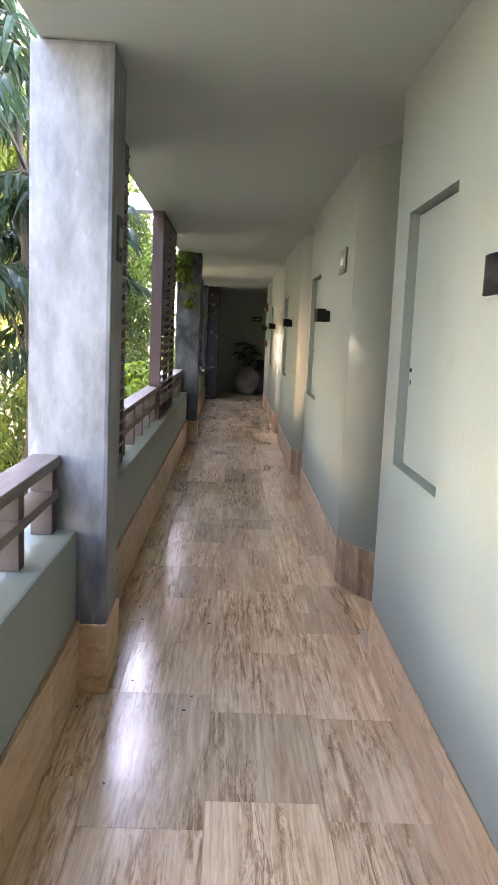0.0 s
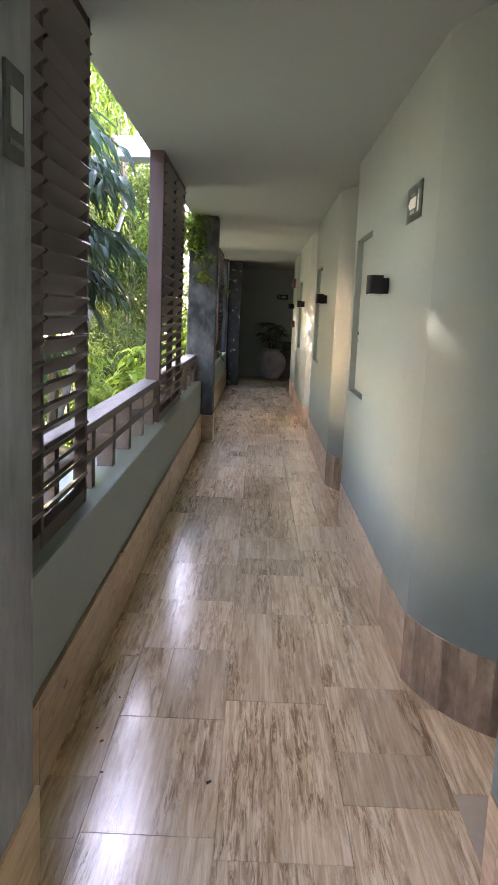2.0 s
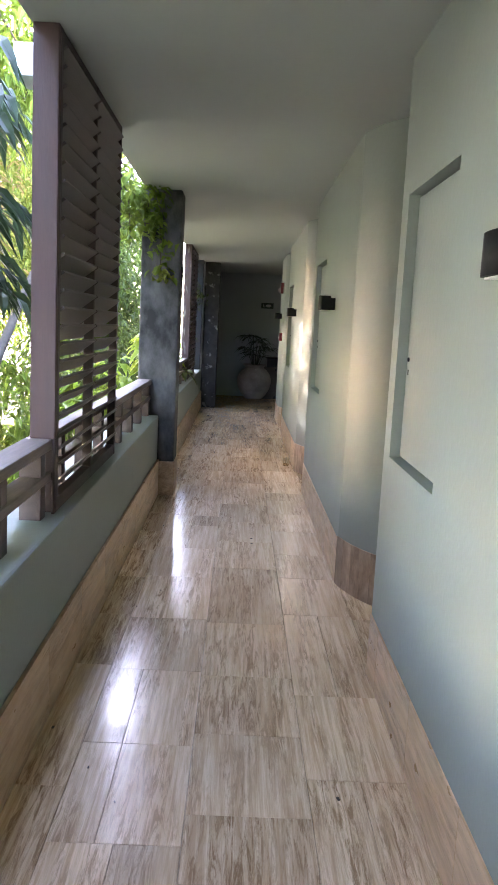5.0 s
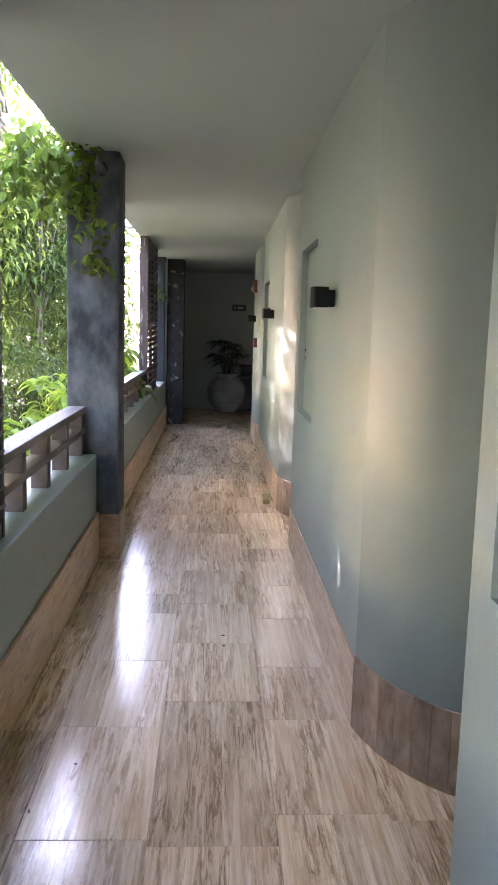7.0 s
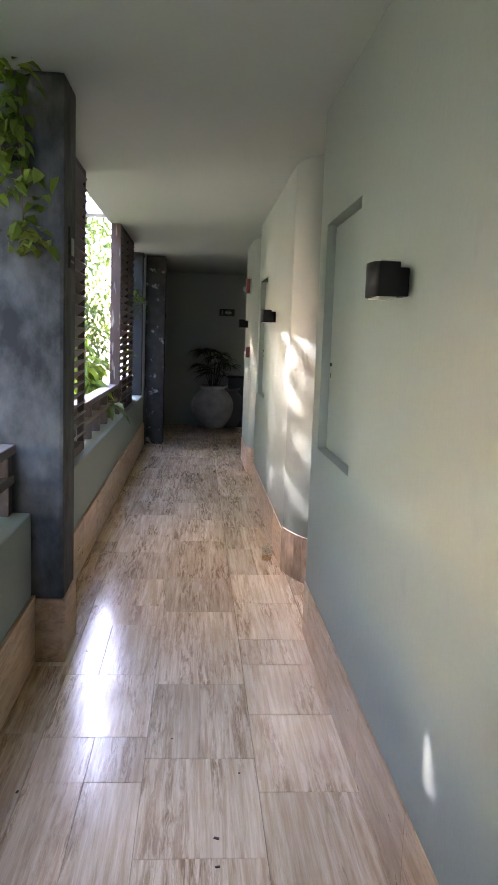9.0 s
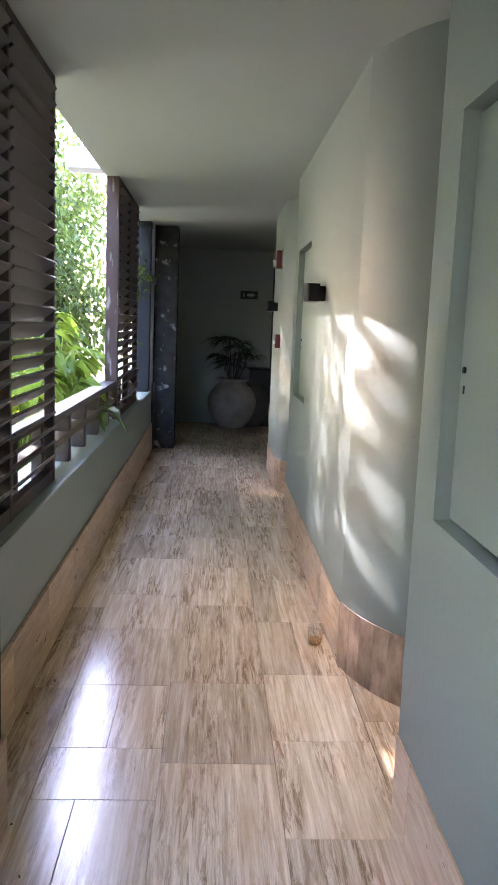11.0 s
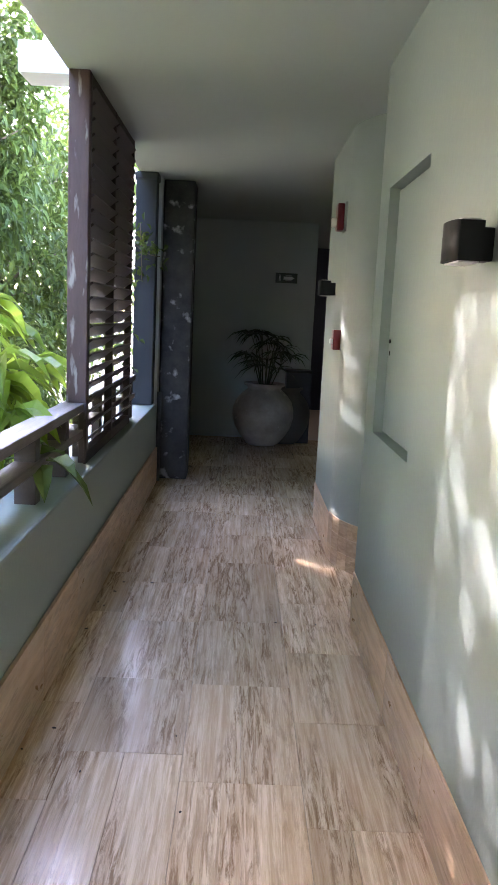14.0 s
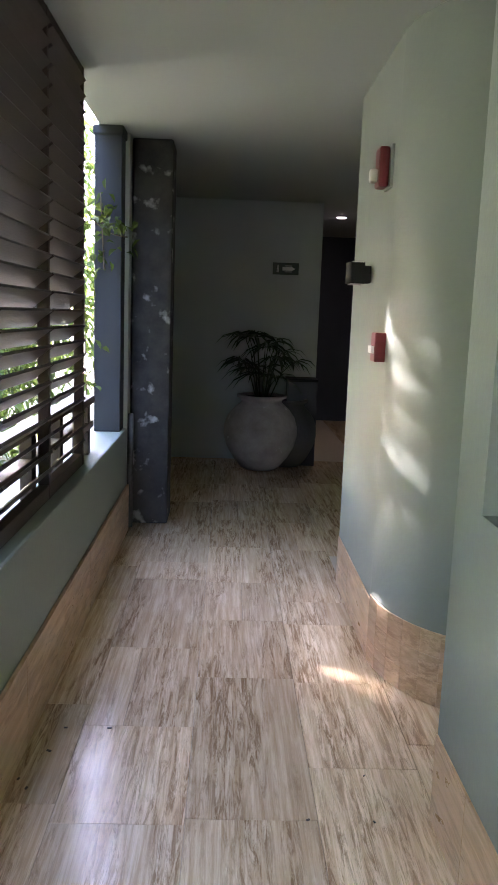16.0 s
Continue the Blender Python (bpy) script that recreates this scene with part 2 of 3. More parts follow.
def lathe(profile, n=40, cx=0.0, cy=0.0):
    bm = bmesh.new()
    rings = [[bm.verts.new((cx + r * math.cos(2 * math.pi * i / n), cy + r * math.sin(2 * math.pi * i / n), z)) for i in range(n)] for r, z in profile]
    for a, b in zip(rings, rings[1:]):
        for i in range(n):
            bm.faces.new((a[i], a[(i + 1) % n], b[(i + 1) % n], b[i])).smooth = True
    bm.faces.new(rings[0][::-1])
    bm.faces.new(rings[-1])
    return bm


def tube(bm, pts, radii, n=7):
    rings = []
    for i, p in enumerate(pts):
        p = Vector(p)
        d = Vector(pts[min(i + 1, len(pts) - 1)]) - Vector(pts[max(i - 1, 0)])
        q = d.to_track_quat("Z", "Y")
        rings.append([bm.verts.new(p + q @ Vector((radii[i] * math.cos(2 * math.pi * k / n), radii[i] * math.sin(2 * math.pi * k / n), 0))) for k in range(n)])
    for a, b in zip(rings, rings[1:]):
        for k in range(n):
            bm.faces.new((a[k], a[(k + 1) % n], b[(k + 1) % n], b[k])).smooth = True
    bm.faces.new(rings[0][::-1])
    bm.faces.new(rings[-1])
    return bm


def mesh_of(name, bm, mat):
    bmesh.ops.recalc_face_normals(bm, faces=bm.faces)
    me = bpy.data.meshes.new(name)
    bm.to_mesh(me)
    bm.free()
    me.materials.append(mat)
    return me


def part(name, bm, mat, parent, label=""):
    ob = new(name, mesh_of(name, bm, mat))
    ob.parent = parent
    if label:
        ob["label"] = label
    return ob


def thing(name, label, category, bm=None, mat=None, at=(0, 0, 0), group="", kind=""):
    ob = new(name, mesh_of(name, bm, mat) if bm else None)
    ob.location = at
    return tagged(ob, label, category, group, kind)


def leaves_mesh(name, pos, along, length, width, mat, droop=0.25, fold=0.25):
    """Folded pointed leaves, eight triangles each, at pos along the given directions."""
    rng = np.random.default_rng(len(pos) * 7 + 3)
    n = len(pos)
    a = along / np.linalg.norm(along, axis=1, keepdims=True)
    up = np.tile((0.0, 0.0, 1.0), (n, 1)) + rng.normal(0, 0.35, (n, 3))
    s = np.cross(a, up)
    s /= np.linalg.norm(s, axis=1, keepdims=True) + 1e-9
    u = np.cross(s, a)
    ln, w = np.asarray(length).reshape(-1, 1) * np.ones((n, 1)), np.asarray(width).reshape(-1, 1) * np.ones((n, 1))
    down = np.array((0, 0, -1.0))
    mid = pos + a * ln * 0.35
    mid2 = pos + a * ln * 0.72 + down * droop * ln * 0.35
    tip = pos + a * ln + down * droop * ln
    V = np.stack([pos, mid, mid + s * w * 0.5 + u * w * fold, mid - s * w * 0.5 + u * w * fold,
                  mid2, mid2 + s * w * 0.36 + u * w * fold * 0.7, mid2 - s * w * 0.36 + u * w * fold * 0.7, tip], 1).reshape(-1, 3)
    tri = np.array(((0, 1, 2), (0, 3, 1), (1, 4, 5), (1, 5, 2), (1, 3, 6), (1, 6, 4), (4, 7, 5), (4, 6, 7)))
    F = (tri[None] + np.arange(n)[:, None, None] * 8).reshape(-1, 3)
    me = bpy.data.meshes.new(name)
    me.from_pydata(V.tolist(), [], F.tolist())
    me.materials.append(mat)
    return me


def leafpart(name, parent, mat, pos, along, length, width, droop=0.25, label=""):
    ob = new(name, leaves_mesh(name, np.asarray(pos, float), np.asarray(along, float), length, width, mat, droop))
    ob.parent = parent
    if label:
        ob["label"] = label
    return ob


# ---- structure ----
XW, XL, CEILZ, SILL = 0.70, -0.60, 2.56, 0.69
Y0, YEND = -1.6, 20.6
EDGES = (3.50, 7.30, 11.06, 14.84, 16.9)
TANG = (None, 4.70, 8.50, 12.15, 15.93)
RECESS = ((2.55, 3.25), (6.46, 7.18), (10.11, 10.87), (13.90, 14.62), None)
DEEP = 1.45


def corner(i, n, out=0.0):
    """Plan of a unit's near corner, from the flat face round to the alcove."""
    a0 = radians(22 if i < 4 else 4)
    rx, ry = 0.42, 0.50
    pts = []
    for k in range(n + 1):
        t = a0 + (math.pi / 2 - a0) * k / n
        pts.append((XW - out + rx * (math.cos(a0) - math.cos(t)) / math.cos(a0), TANG[i] - (ry + out) * (math.sin(t) - math.sin(a0)) / (1 - math.sin(a0))))
    return pts


def wall_unit(i):
    """A room's front: a flat face with a sunk panel, a sharp far corner and a rounded near one."""
    bm = bmesh.new()
    ye, yt = EDGES[i], TANG[i] if TANG[i] is not None else Y0
    zt = CEILZ + 0.03

    def quad(*c):
        bm.faces.new([bm.verts.new(p) for p in c])
    ys = [yt, ye]
    if RECESS[i]:
        a, b = RECESS[i]
        ys = [yt, a, b, ye]
    zs = [0, 0.985, 2.02, zt]
    for j, (p, q) in enumerate(zip(ys, ys[1:])):
        for k, (r, s) in enumerate(zip(zs, zs[1:])):
            if RECESS[i] and j == 1 and k == 1:
                d = XW + 0.062
                quad((XW, p, r), (d, p, r), (d, p, s), (XW, p, s))
                quad((XW, q, r), (d, q, r), (d, q, s), (XW, q, s))
                quad((XW, p, r), (d, p, r), (d, q, r), (XW, q, r))
                quad((XW, p, s), (d, p, s), (d, q, s), (XW, q, s))
                quad((d, p, r), (d, p, s), (d, q, s), (d, q, r))
            else:
                quad((XW, p, r), (XW, p, s), (XW, q, s), (XW, q, r))
    quad((XW, ye, 0), (XW, ye, zt), (DEEP, ye, zt), (DEEP, ye, 0))
    if TANG[i] is not None:
        n, ry = 32, 0.50
        pts = corner(i, n) + [(DEEP, yt - ry)]
        lo, hi = [bm.verts.new((*p, 0)) for p in pts], [bm.verts.new((*p, zt)) for p in pts]
        for k in range(len(pts) - 1):
            bm.faces.new((lo[k], hi[k], hi[k + 1], lo[k + 1])).smooth = k < n
    quad((DEEP, yt - 0.5, 0), (DEEP, yt - 0.5, zt), (DEEP, ye, zt), (DEEP, ye, 0))
    return bm


for i in range(5):
    w = thing("wall_%d" % (i + 1), "smooth sage green painted corridor wall with a rounded corner", "wall", wall_unit(i), PAINT, kind="structure")
# plain walls at the back of the door alcoves
for k, (a, b) in enumerate(((3.36, 4.20), (7.24, 8.0), (11.0, 11.65), (14.80, 15.43))):
    thing("wall_alcove_%d" % (k + 1), "plain sage green wall closing an alcove", "wall", boxmesh(DEEP - 0.2, DEEP - 0.05, a - 0.1, b + 0.1, 0, CEILZ + 0.03), PAINT, kind="structure")

thing("ceiling", "smooth grey-green plastered corridor ceiling slab", "ceiling", boxmesh(-0.76, 3.4, Y0, 24.0, CEILZ, CEILZ + 0.35, bevel=0.006), CEIL, kind="structure")
thing("wall_west", "low sage green parapet wall with painted sill", "wall", boxmesh(-0.88, XL, Y0, 17.88, -0.4, SILL, bevel=0.012), PAINT, kind="structure")
# Unseen walls added behind the start to cut light from the south.
thing("wall_southwest", "unseen plain sage green wall added to block side light", "wall", boxmesh(-0.86, XL - 0.004, Y0, 1.0, SILL, CEILZ + 0.03), PAINT, kind="structure")
thing("wall_south", "unseen plain sage green wall closing the corridor against light from behind", "wall", boxmesh(-0.9, 3.4, Y0 - 0.2, Y0, -0.3, CEILZ + 0.3), PAINT, kind="structure")
thing("wall_north", "grey-green end wall, its paint lightened in place of light", "wall", boxmesh(-1.0, 0.95, YEND, YEND + 0.2, 0, CEILZ + 0.03), LIGHTENEDWALL, kind="structure")
thing("wall_northwest", "side wall past the pillar, its paint lightened in place of light", "wall", boxmesh(-0.80, -0.602, 17.90, YEND, 0, CEILZ + 0.03), LIGHTENEDWALL, kind="structure")
thing("wall_lobby_east", "wall in the unlit side lobby, its paint lightened in place of light", "wall", boxmesh(3.2, 3.4, 16.9, 24.0, 0, CEILZ + 0.03), LIGHTENEDWALL, kind="structure")
thing("wall_lobby_south", "wall of the unlit side lobby, its paint lightened in place of light", "wall", boxmesh(DEEP, 3.4, 16.7, 16.898, 0, CEILZ + 0.03), LIGHTENEDWALL, kind="structure")
# Passage walls near black: the unlit dark is put into the colour.
thing("wall_passage_north", "wall ending the unlit passage, its shade painted dark blue", "wall", boxmesh(0.75, 3.4, 23.8, 24.0, 0, CEILZ + 0.03), DARKROOM, kind="structure")
thing("wall_passage_west", "side wall of the unlit passage, its shade painted dark blue", "wall", boxmesh(0.75, 0.949, YEND + 0.2, 23.8, 0, CEILZ + 0.03), DARKROOM, kind="structure")
thing("wall_passage_east", "wall beside the unlit passage, its shade painted dark blue", "wall", boxmesh(1.95, 3.2, YEND, YEND + 0.2, 0, CEILZ + 0.03), DARKROOM, kind="structure")
floor = thing("floor", "glossy veined beige travertine tile floor", "floor", boxmesh(-0.86, 3.4, Y0, 24.0, -0.3, -0.006), GROUT, kind="structure")

# base boards of stone
base_l = thing("baseboard_west", "cream travertine baseboard along the parapet", "baseboard", boxmesh(XL, XL + 0.007, Y0, 17.86, 0, 0.308), GROUT, kind="structure")
base_r = thing("baseboard_east", "veined travertine baseboard along the room walls", "baseboard", boxmesh(XW - 0.003, XW + 0.001, Y0, EDGES[0] - 0.002, 0, 0.27), GROUT, kind="structure")


# ---- pillars ----
def pillar(x0, x1, y0, y1, mat, label, plinth=True):
    p = thing("pillar", label, "pillar", group="corridor pillars")
    part("shaft", boxmesh(x0, x1, y0, y1, 0.0, CEILZ, bevel=0.018), mat, p)
    if plinth:
        part("plinth", boxmesh(x0 + 0.15, x1 + 0.010, y0 - 0.012, y1 + 0.012, 0, 0.297, bevel=0.008), TRAVBASE, p, "cream stone plinth")
    return p


pillar(-0.80, -0.478, 3.075, 3.39, CONC, "pale grey polished concrete pillar with cream stone plinth")
pillar(-0.785, -0.458, 10.67, 10.98, CONCDARK, "dark weathered grey concrete pillar draped with a vine")
pillar(-0.60, -0.335, 18.02, 18.32, CONCPEEL, "blackened concrete pillar with peeling pale patches", plinth=False)
post = thing("steel_post", "blue-grey painted steel post on the parapet", "post")
part("shaft", boxmesh(-0.79, -0.622, 17.70, 17.86, SILL, CEILZ, bevel=0.006), NAVY, post)
part("cap", boxmesh(-0.80, -0.612, 17.69, 17.87, CEILZ - 0.06, CEILZ - 0.002, bevel=0.01), NAVY, post)
drain = thing("drain_pipe", "grey drain pipe beside the blackened pillar", "pipe", tube(bmesh.new(), [(-0.585, 17.93, 0), (-0.585, 17.93, 0.4), (-0.585, 17.93, 0.78)], [0.022] * 3, 12), CONCDARK)


# ---- rails and louvres ----
RAILX0, RAILX1 = -0.775, -0.665


def railing(ya, yb, blocks, screens=()):
    r = thing("railing", "weathered dark wooden railing with square blocks on the parapet", "railing", group="parapet railings")
    cuts = [ya, *(y for pair in screens for y in pair), yb]
    for k, (a, b) in enumerate(zip(cuts, cuts[1:])):
        if b - a < 0.05:
            continue
        inner = RAILX1 if k % 2 == 0 else -0.705
        part("handrail", boxmesh(RAILX0, inner, a, b, 0.955, 0.998, bevel=0.006), WOODRAIL, r, "sun-worn flat handrail")
        part("mid_rail", boxmesh(RAILX0 + 0.01, inner - 0.005, a, b, 0.825, 0.862, bevel=0.005), WOODRAIL, r)
    for y in blocks:
        inner = -0.712 if any(a - 0.05 < y < b + 0.05 for a, b in screens) else RAILX1 - 0.012
        part("block", boxmesh(RAILX0 + 0.012, inner, y - 0.035, y + 0.035, SILL, 0.826, bevel=0.004), WOOD, r)
        part("block", boxmesh(RAILX0 + 0.012, inner, y - 0.035, y + 0.035, 0.861, 0.956, bevel=0.004), WOOD, r)


def spread(a, b, step):
    n = max(1, round((b - a) / step))
    return [a + (b - a) * k / n for k in range(n + 1)]


railing(1.005, 3.07, spread(1.1, 3.02, 0.48))
railing(3.395, 10.665, spread(3.5, 10.62, 0.52), ((3.40, 4.78), (7.16, 8.68)))
railing(10.985, 17.0, spread(11.1, 16.9, 0.52), ((10.99, 12.68), (15.11, 16.62)))

slat_mesh = {}


def louvre(ya, yb, post_mat, label):
    lv = thing("louvre_screen", label, "screen", group="louvre screens")
    x0, x1 = -0.698, -0.652
    stiles = [(ya, ya + 0.035), ((ya + yb) / 2 - 0.016, (ya + yb) / 2 + 0.016), (yb - 0.035, yb)]
    for a, b in stiles:
        part("stile", boxmesh(x0, x1, a, b, SILL, CEILZ, bevel=0.004), WOOD, lv)
    part("bottom_rail", boxmesh(x0, x1 - 0.002, ya + 0.035, yb - 0.035, SILL, SILL + 0.06, bevel=0.004), WOOD, lv)
    part("top_rail", boxmesh(x0, x1 - 0.002, ya + 0.035, yb - 0.035, CEILZ - 0.06, CEILZ, bevel=0.004), WOOD, lv)
    n = 25
    for (a, b) in ((stiles[0][1], stiles[1][0]), (stiles[1][1], stiles[2][0])):
        ln = round(b - a, 3)
        if ln not in slat_mesh:
            slat_mesh[ln] = mesh_of("slat", boxmesh(-0.052, 0.052, 0, ln, -0.006, 0.006), SLAT)
        for k in range(n):
            z = SILL + 0.10 + (CEILZ - SILL - 0.19) * k / (n - 1)
            s = new("slat", slat_mesh[ln])
            s.parent = lv
            s.matrix_basis = pose((x0 + x1) / 2 - 0.006, a, z, 0, -38, 0)
    if post_mat:
        part("post", boxmesh(-0.752, -0.652, ya - 0.035, ya - 0.002, 0.999, CEILZ, bevel=0.006), post_mat, lv, "broad wooden end post")
        part("lower_post", boxmesh(-0.6645, -0.652, ya - 0.03, ya - 0.002, SILL, 0.998, bevel=0.004), WOOD, lv)
    return lv


louvre(3.42, 4.77, None, "dark wooden louvre screen beside the pale pillar")
louvre(7.17, 8.67, WOODRED, "dark wooden louvre screen with reddish end post")
louvre(11.02, 12.67, None, "dark wooden louvre screen beside the vine pillar")
louvre(15.12, 16.61, WOODWORN, "dark wooden louvre screen with worn peeling end post")


# ---- wall fittings ----
def panel_door(i):
    a, b = RECESS[i]
    d = thing("panel_door", "flush sage green service panel sunk in the wall", "panel", group="service panels")
    x = XW + 0.058
    part("leaf", boxmesh(x - 0.018, x + 0.004, a + 0.008, b - 0.008, 0.993, 2.010, bevel=0.003), PAINT, d)
    lock = tube(bmesh.new(), [(x - 0.017, b - 0.045, 1.385), (x - 0.024, b - 0.045, 1.385)], [0.009, 0.008], 16)
    part("lock", lock, BLACK, d, "small round dark lock")
    part("keyhole_plate", boxmesh(x - 0.020, x - 0.0175, b - 0.050, b - 0.040, 1.325, 1.345, bevel=0.001), BLACK, d, "tiny dark catch")


for i in range(4):
    panel_door(i)


def sconce(y, x=XW):
    s = thing("wall_sconce", "black metal cube wall sconce on the green wall", "lamp", group="wall sconces", at=(x, y, 1.665))
    part("bracket", boxmesh(-0.038, 0.0, -0.036, 0.036, -0.044, 0.036, bevel=0.005), BLACK, s)
    bm = bmesh.new()
    arc = [(-0.036, 0.070)] + [(-0.094 - 0.016 * math.sin(math.pi * k / 14), 0.070 * math.cos(math.pi * k / 14)) for k in range(15)] + [(-0.036, -0.070)]
    lo, hi = [[bm.verts.new((x_, y_, z_)) for x_, y_ in arc] for z_ in (-0.047, 0.047)]
    bm.faces.new(lo)
    bm.faces.new(hi[::-1])
    for k in range(len(arc)):
        bm.faces.new((lo[k], lo[(k + 1) % len(arc)], hi[(k + 1) % len(arc)], hi[k])).smooth = 1 <= k < 15
    part("body", bm, BLACK, s)
    part("lens", boxmesh(-0.092, -0.042, -0.064, 0.064, 0.0455, 0.051, bevel=0.001), LENS, s, "frosted upper lens")
    part("lens", boxmesh(-0.092, -0.042, -0.064, 0.064, -0.051, -0.0455, bevel=0.001), LENS, s, "frosted lower lens")


for y in (1.84, 5.76, 9.43, 13.18, 16.42):
    sconce(y)


def arrow(bm, cx, cz, w, h, sgn):
    """An arrow in the xz plane, 2 mm thick, pointing to sgn along x."""
    pts = [(-0.5, 0.5), (0.25, 0.5), (0.5, 0.0), (0.25, -0.5), (-0.5, -0.5)]
    loops = [[bm.verts.new((cx + sgn * px * w, y, cz + pz * h)) for px, pz in pts] for y in (-0.002, 0.0)]
    bm.faces.new(loops[0])
    bm.faces.new(loops[1][::-1])
    for k in range(5):
        bm.faces.new((loops[0][k], loops[0][(k + 1) % 5], loops[1][(k + 1) % 5], loops[1][k]))
    return bm


def exit_sign(name, m, w, h, sgn, label):
    s = thing(name, label, "sign", group="exit signs")
    s.matrix_basis = m
    part("board", boxmesh(-w / 2, w / 2, 0, 0.006, -h / 2, h / 2, bevel=0.0015), SIGN, s)
    part("arrow", arrow(bmesh.new(), sgn * w * 0.12, 0, w * 0.5, h * 0.30, sgn), WHITE, s, "pale printed arrow")
    for z in (0.24, -0.24):
        part("text_bar", boxmesh(sgn * w * 0.10 - w * 0.14, sgn * w * 0.10 + w * 0.14, -0.0015, 0.0, h * z - h * 0.05, h * z + h * 0.05), GREY, s, "small grey lettering")
    bm = bmesh.new()
    c = -sgn * w * 0.30
    box(bm, c - h * 0.05, c + h * 0.05, -0.002, 0, h * 0.20, h * 0.31)
    box(bm, c - h * 0.08, c + h * 0.06, -0.002, 0, -h * 0.05, h * 0.18)
    box(bm, c - h * 0.09, c - h * 0.03, -0.002, 0, -h * 0.30, -h * 0.05)
    box(bm, c + h * 0.02, c + h * 0.08, -0.002, 0, -h * 0.28, -h * 0.05)
    part("pictogram", bm, WHITE, s, "pale printed pictogram")


exit_sign("exit_sign", pose(XW - 0.007, 5.165, 2.0, 0, 0, -90), 0.32, 0.155, -1, "dark green exit sign with pale left-pointing arrow")
exit_sign("exit_sign", pose(0.60, YEND - 0.007, 1.92), 0.257, 0.116, 1, "small dark exit sign with arrow on the end wall")
for y, x in ((3.24, -0.478), (10.83, -0.458)):
    s = thing("switch_plate", "small pale plate in dark frame on the pillar", "plate", group="pillar plates", at=(x, y, 1.86))
    part("frame", boxmesh(0.0, 0.008, -0.06, 0.06, -0.09, 0.09, bevel=0.002), CONCDARK, s)
    part("face", boxmesh(0.008, 0.012, -0.035, 0.035, -0.03, 0.045, bevel=0.001), GREY, s)
    part("text_bar", boxmesh(0.008, 0.010, -0.045, 0.045, -0.062, -0.052), SIGN, s)

st = thing("fire_strobe", "red fire alarm strobe on the curved wall", "alarm", at=(XW, 16.08, 2.075))
part("back_plate", boxmesh(-0.012, 0.01, -0.065, 0.065, -0.085, 0.085, bevel=0.003), GREY, st)
part("housing", boxmesh(-0.055, -0.012, -0.045, 0.055, -0.08, 0.08, bevel=0.012), RED, st)
part("flash_lens", boxmesh(-0.085, -0.053, -0.02, 0.03, -0.06, -0.005, bevel=0.012), LENS, st, "clear flash lens")
pu = thing("fire_pull_station", "small red fire pull station on the wall", "alarm", at=(XW, 16.0, 1.345))
part("housing", boxmesh(-0.045, 0.004, -0.045, 0.045, -0.06, 0.06, bevel=0.006), RED, pu)
part("handle", boxmesh(-0.058, -0.044, -0.035, 0.035, -0.025, 0.005, bevel=0.003), WHITE, pu, "white pull bar")

# ---- lobby ----
POTX, POTY = 0.39, 20.14
prof = [(0.15, 0.0), (0.185, 0.02), (0.26, 0.11), (0.325, 0.22), (0.355, 0.33), (0.352, 0.42), (0.32, 0.51), (0.26, 0.585), (0.205, 0.63), (0.19, 0.65), (0.20, 0.672), (0.238, 0.69), (0.236, 0.712), (0.195, 0.71), (0.172, 0.68)]
pot = thing("stone_pot", "large round weathered grey stone pot with palm", "pot", at=(POTX, POTY, 0))
body = part("body", lathe(prof), POT, pot)
part("soil", lathe([(0.16, 0.66), (0.178, 0.688)], 24), SOIL, pot)
pot2 = thing("stone_pot", "dark round stone pot standing behind the larger one", "pot", at=(0.66, 20.32, 0))
part("body", lathe([(r * 0.80, z * 0.93) for r, z in prof]), POTDARK, pot2)
part("soil", lathe([(0.12, 0.62), (0.14, 0.642)], 24), SOIL, pot2)


def potted_palm(at, n, seed, label, h=0.80):
    rnd = random.Random(seed)
    p = thing("potted_palm", label, "plant", at=at)
    stems = bmesh.new()
    pos, al, ln = [], [], []
    for k in range(n):
        a = rnd.uniform(0, 2 * math.pi)
        r = rnd.uniform(0.04, 0.34)
        hh = rnd.uniform(0.10, h) * (1.15 - r)
        top = Vector((math.cos(a) * r, math.sin(a) * r, hh))
        bas = Vector((math.cos(a) * r * 0.25, math.sin(a) * r * 0.25, -0.02))
        mid = (top + bas) / 2 + Vector((0, 0, hh * 0.22))
        tube(stems, [bas, mid, top], [0.007, 0.005, 0.003], 5)
        for j in range(9):
            b = a + (j - 4) * 0.45
            pos.append(top)
            al.append((math.cos(b), math.sin(b), rnd.uniform(-0.15, 0.35)))
            ln.append(rnd.uniform(0.16, 0.30))
    part("stems", stems, L_POT, p)
    leafpart("fronds", p, L_POT, pos, al, np.array(ln), 0.030, 0.45)


potted_palm((POTX, POTY, 0.69), 17, 5, "small dark green fan palm growing in the pot")
con = thing("console_table", "dark low console against the end wall", "console", at=(0.83, 20.45, 0))
part("top", boxmesh(-0.19, 0.115, -0.14, 0.145, 0.83, 0.86, bevel=0.004), BLACK, con)
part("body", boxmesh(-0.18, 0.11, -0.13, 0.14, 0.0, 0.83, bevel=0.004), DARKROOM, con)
dl = thing("ceiling_downlight", "small lit downlight in the dark passage ceiling", "lamp", at=(1.26, 21.6, CEILZ))
part("ring", lathe([(0.055, -0.008), (0.06, -0.004), (0.06, 0.0)], 24), WHITE, dl)
part("lens", lathe([(0.042, -0.011), (0.044, -0.007)], 24), GLOW, dl)

# drinking glass left on the floor
cup = thing("drinking_glass", "small clear glass with a little amber drink on the floor", "glass", at=(0.625, 12.36, 0))
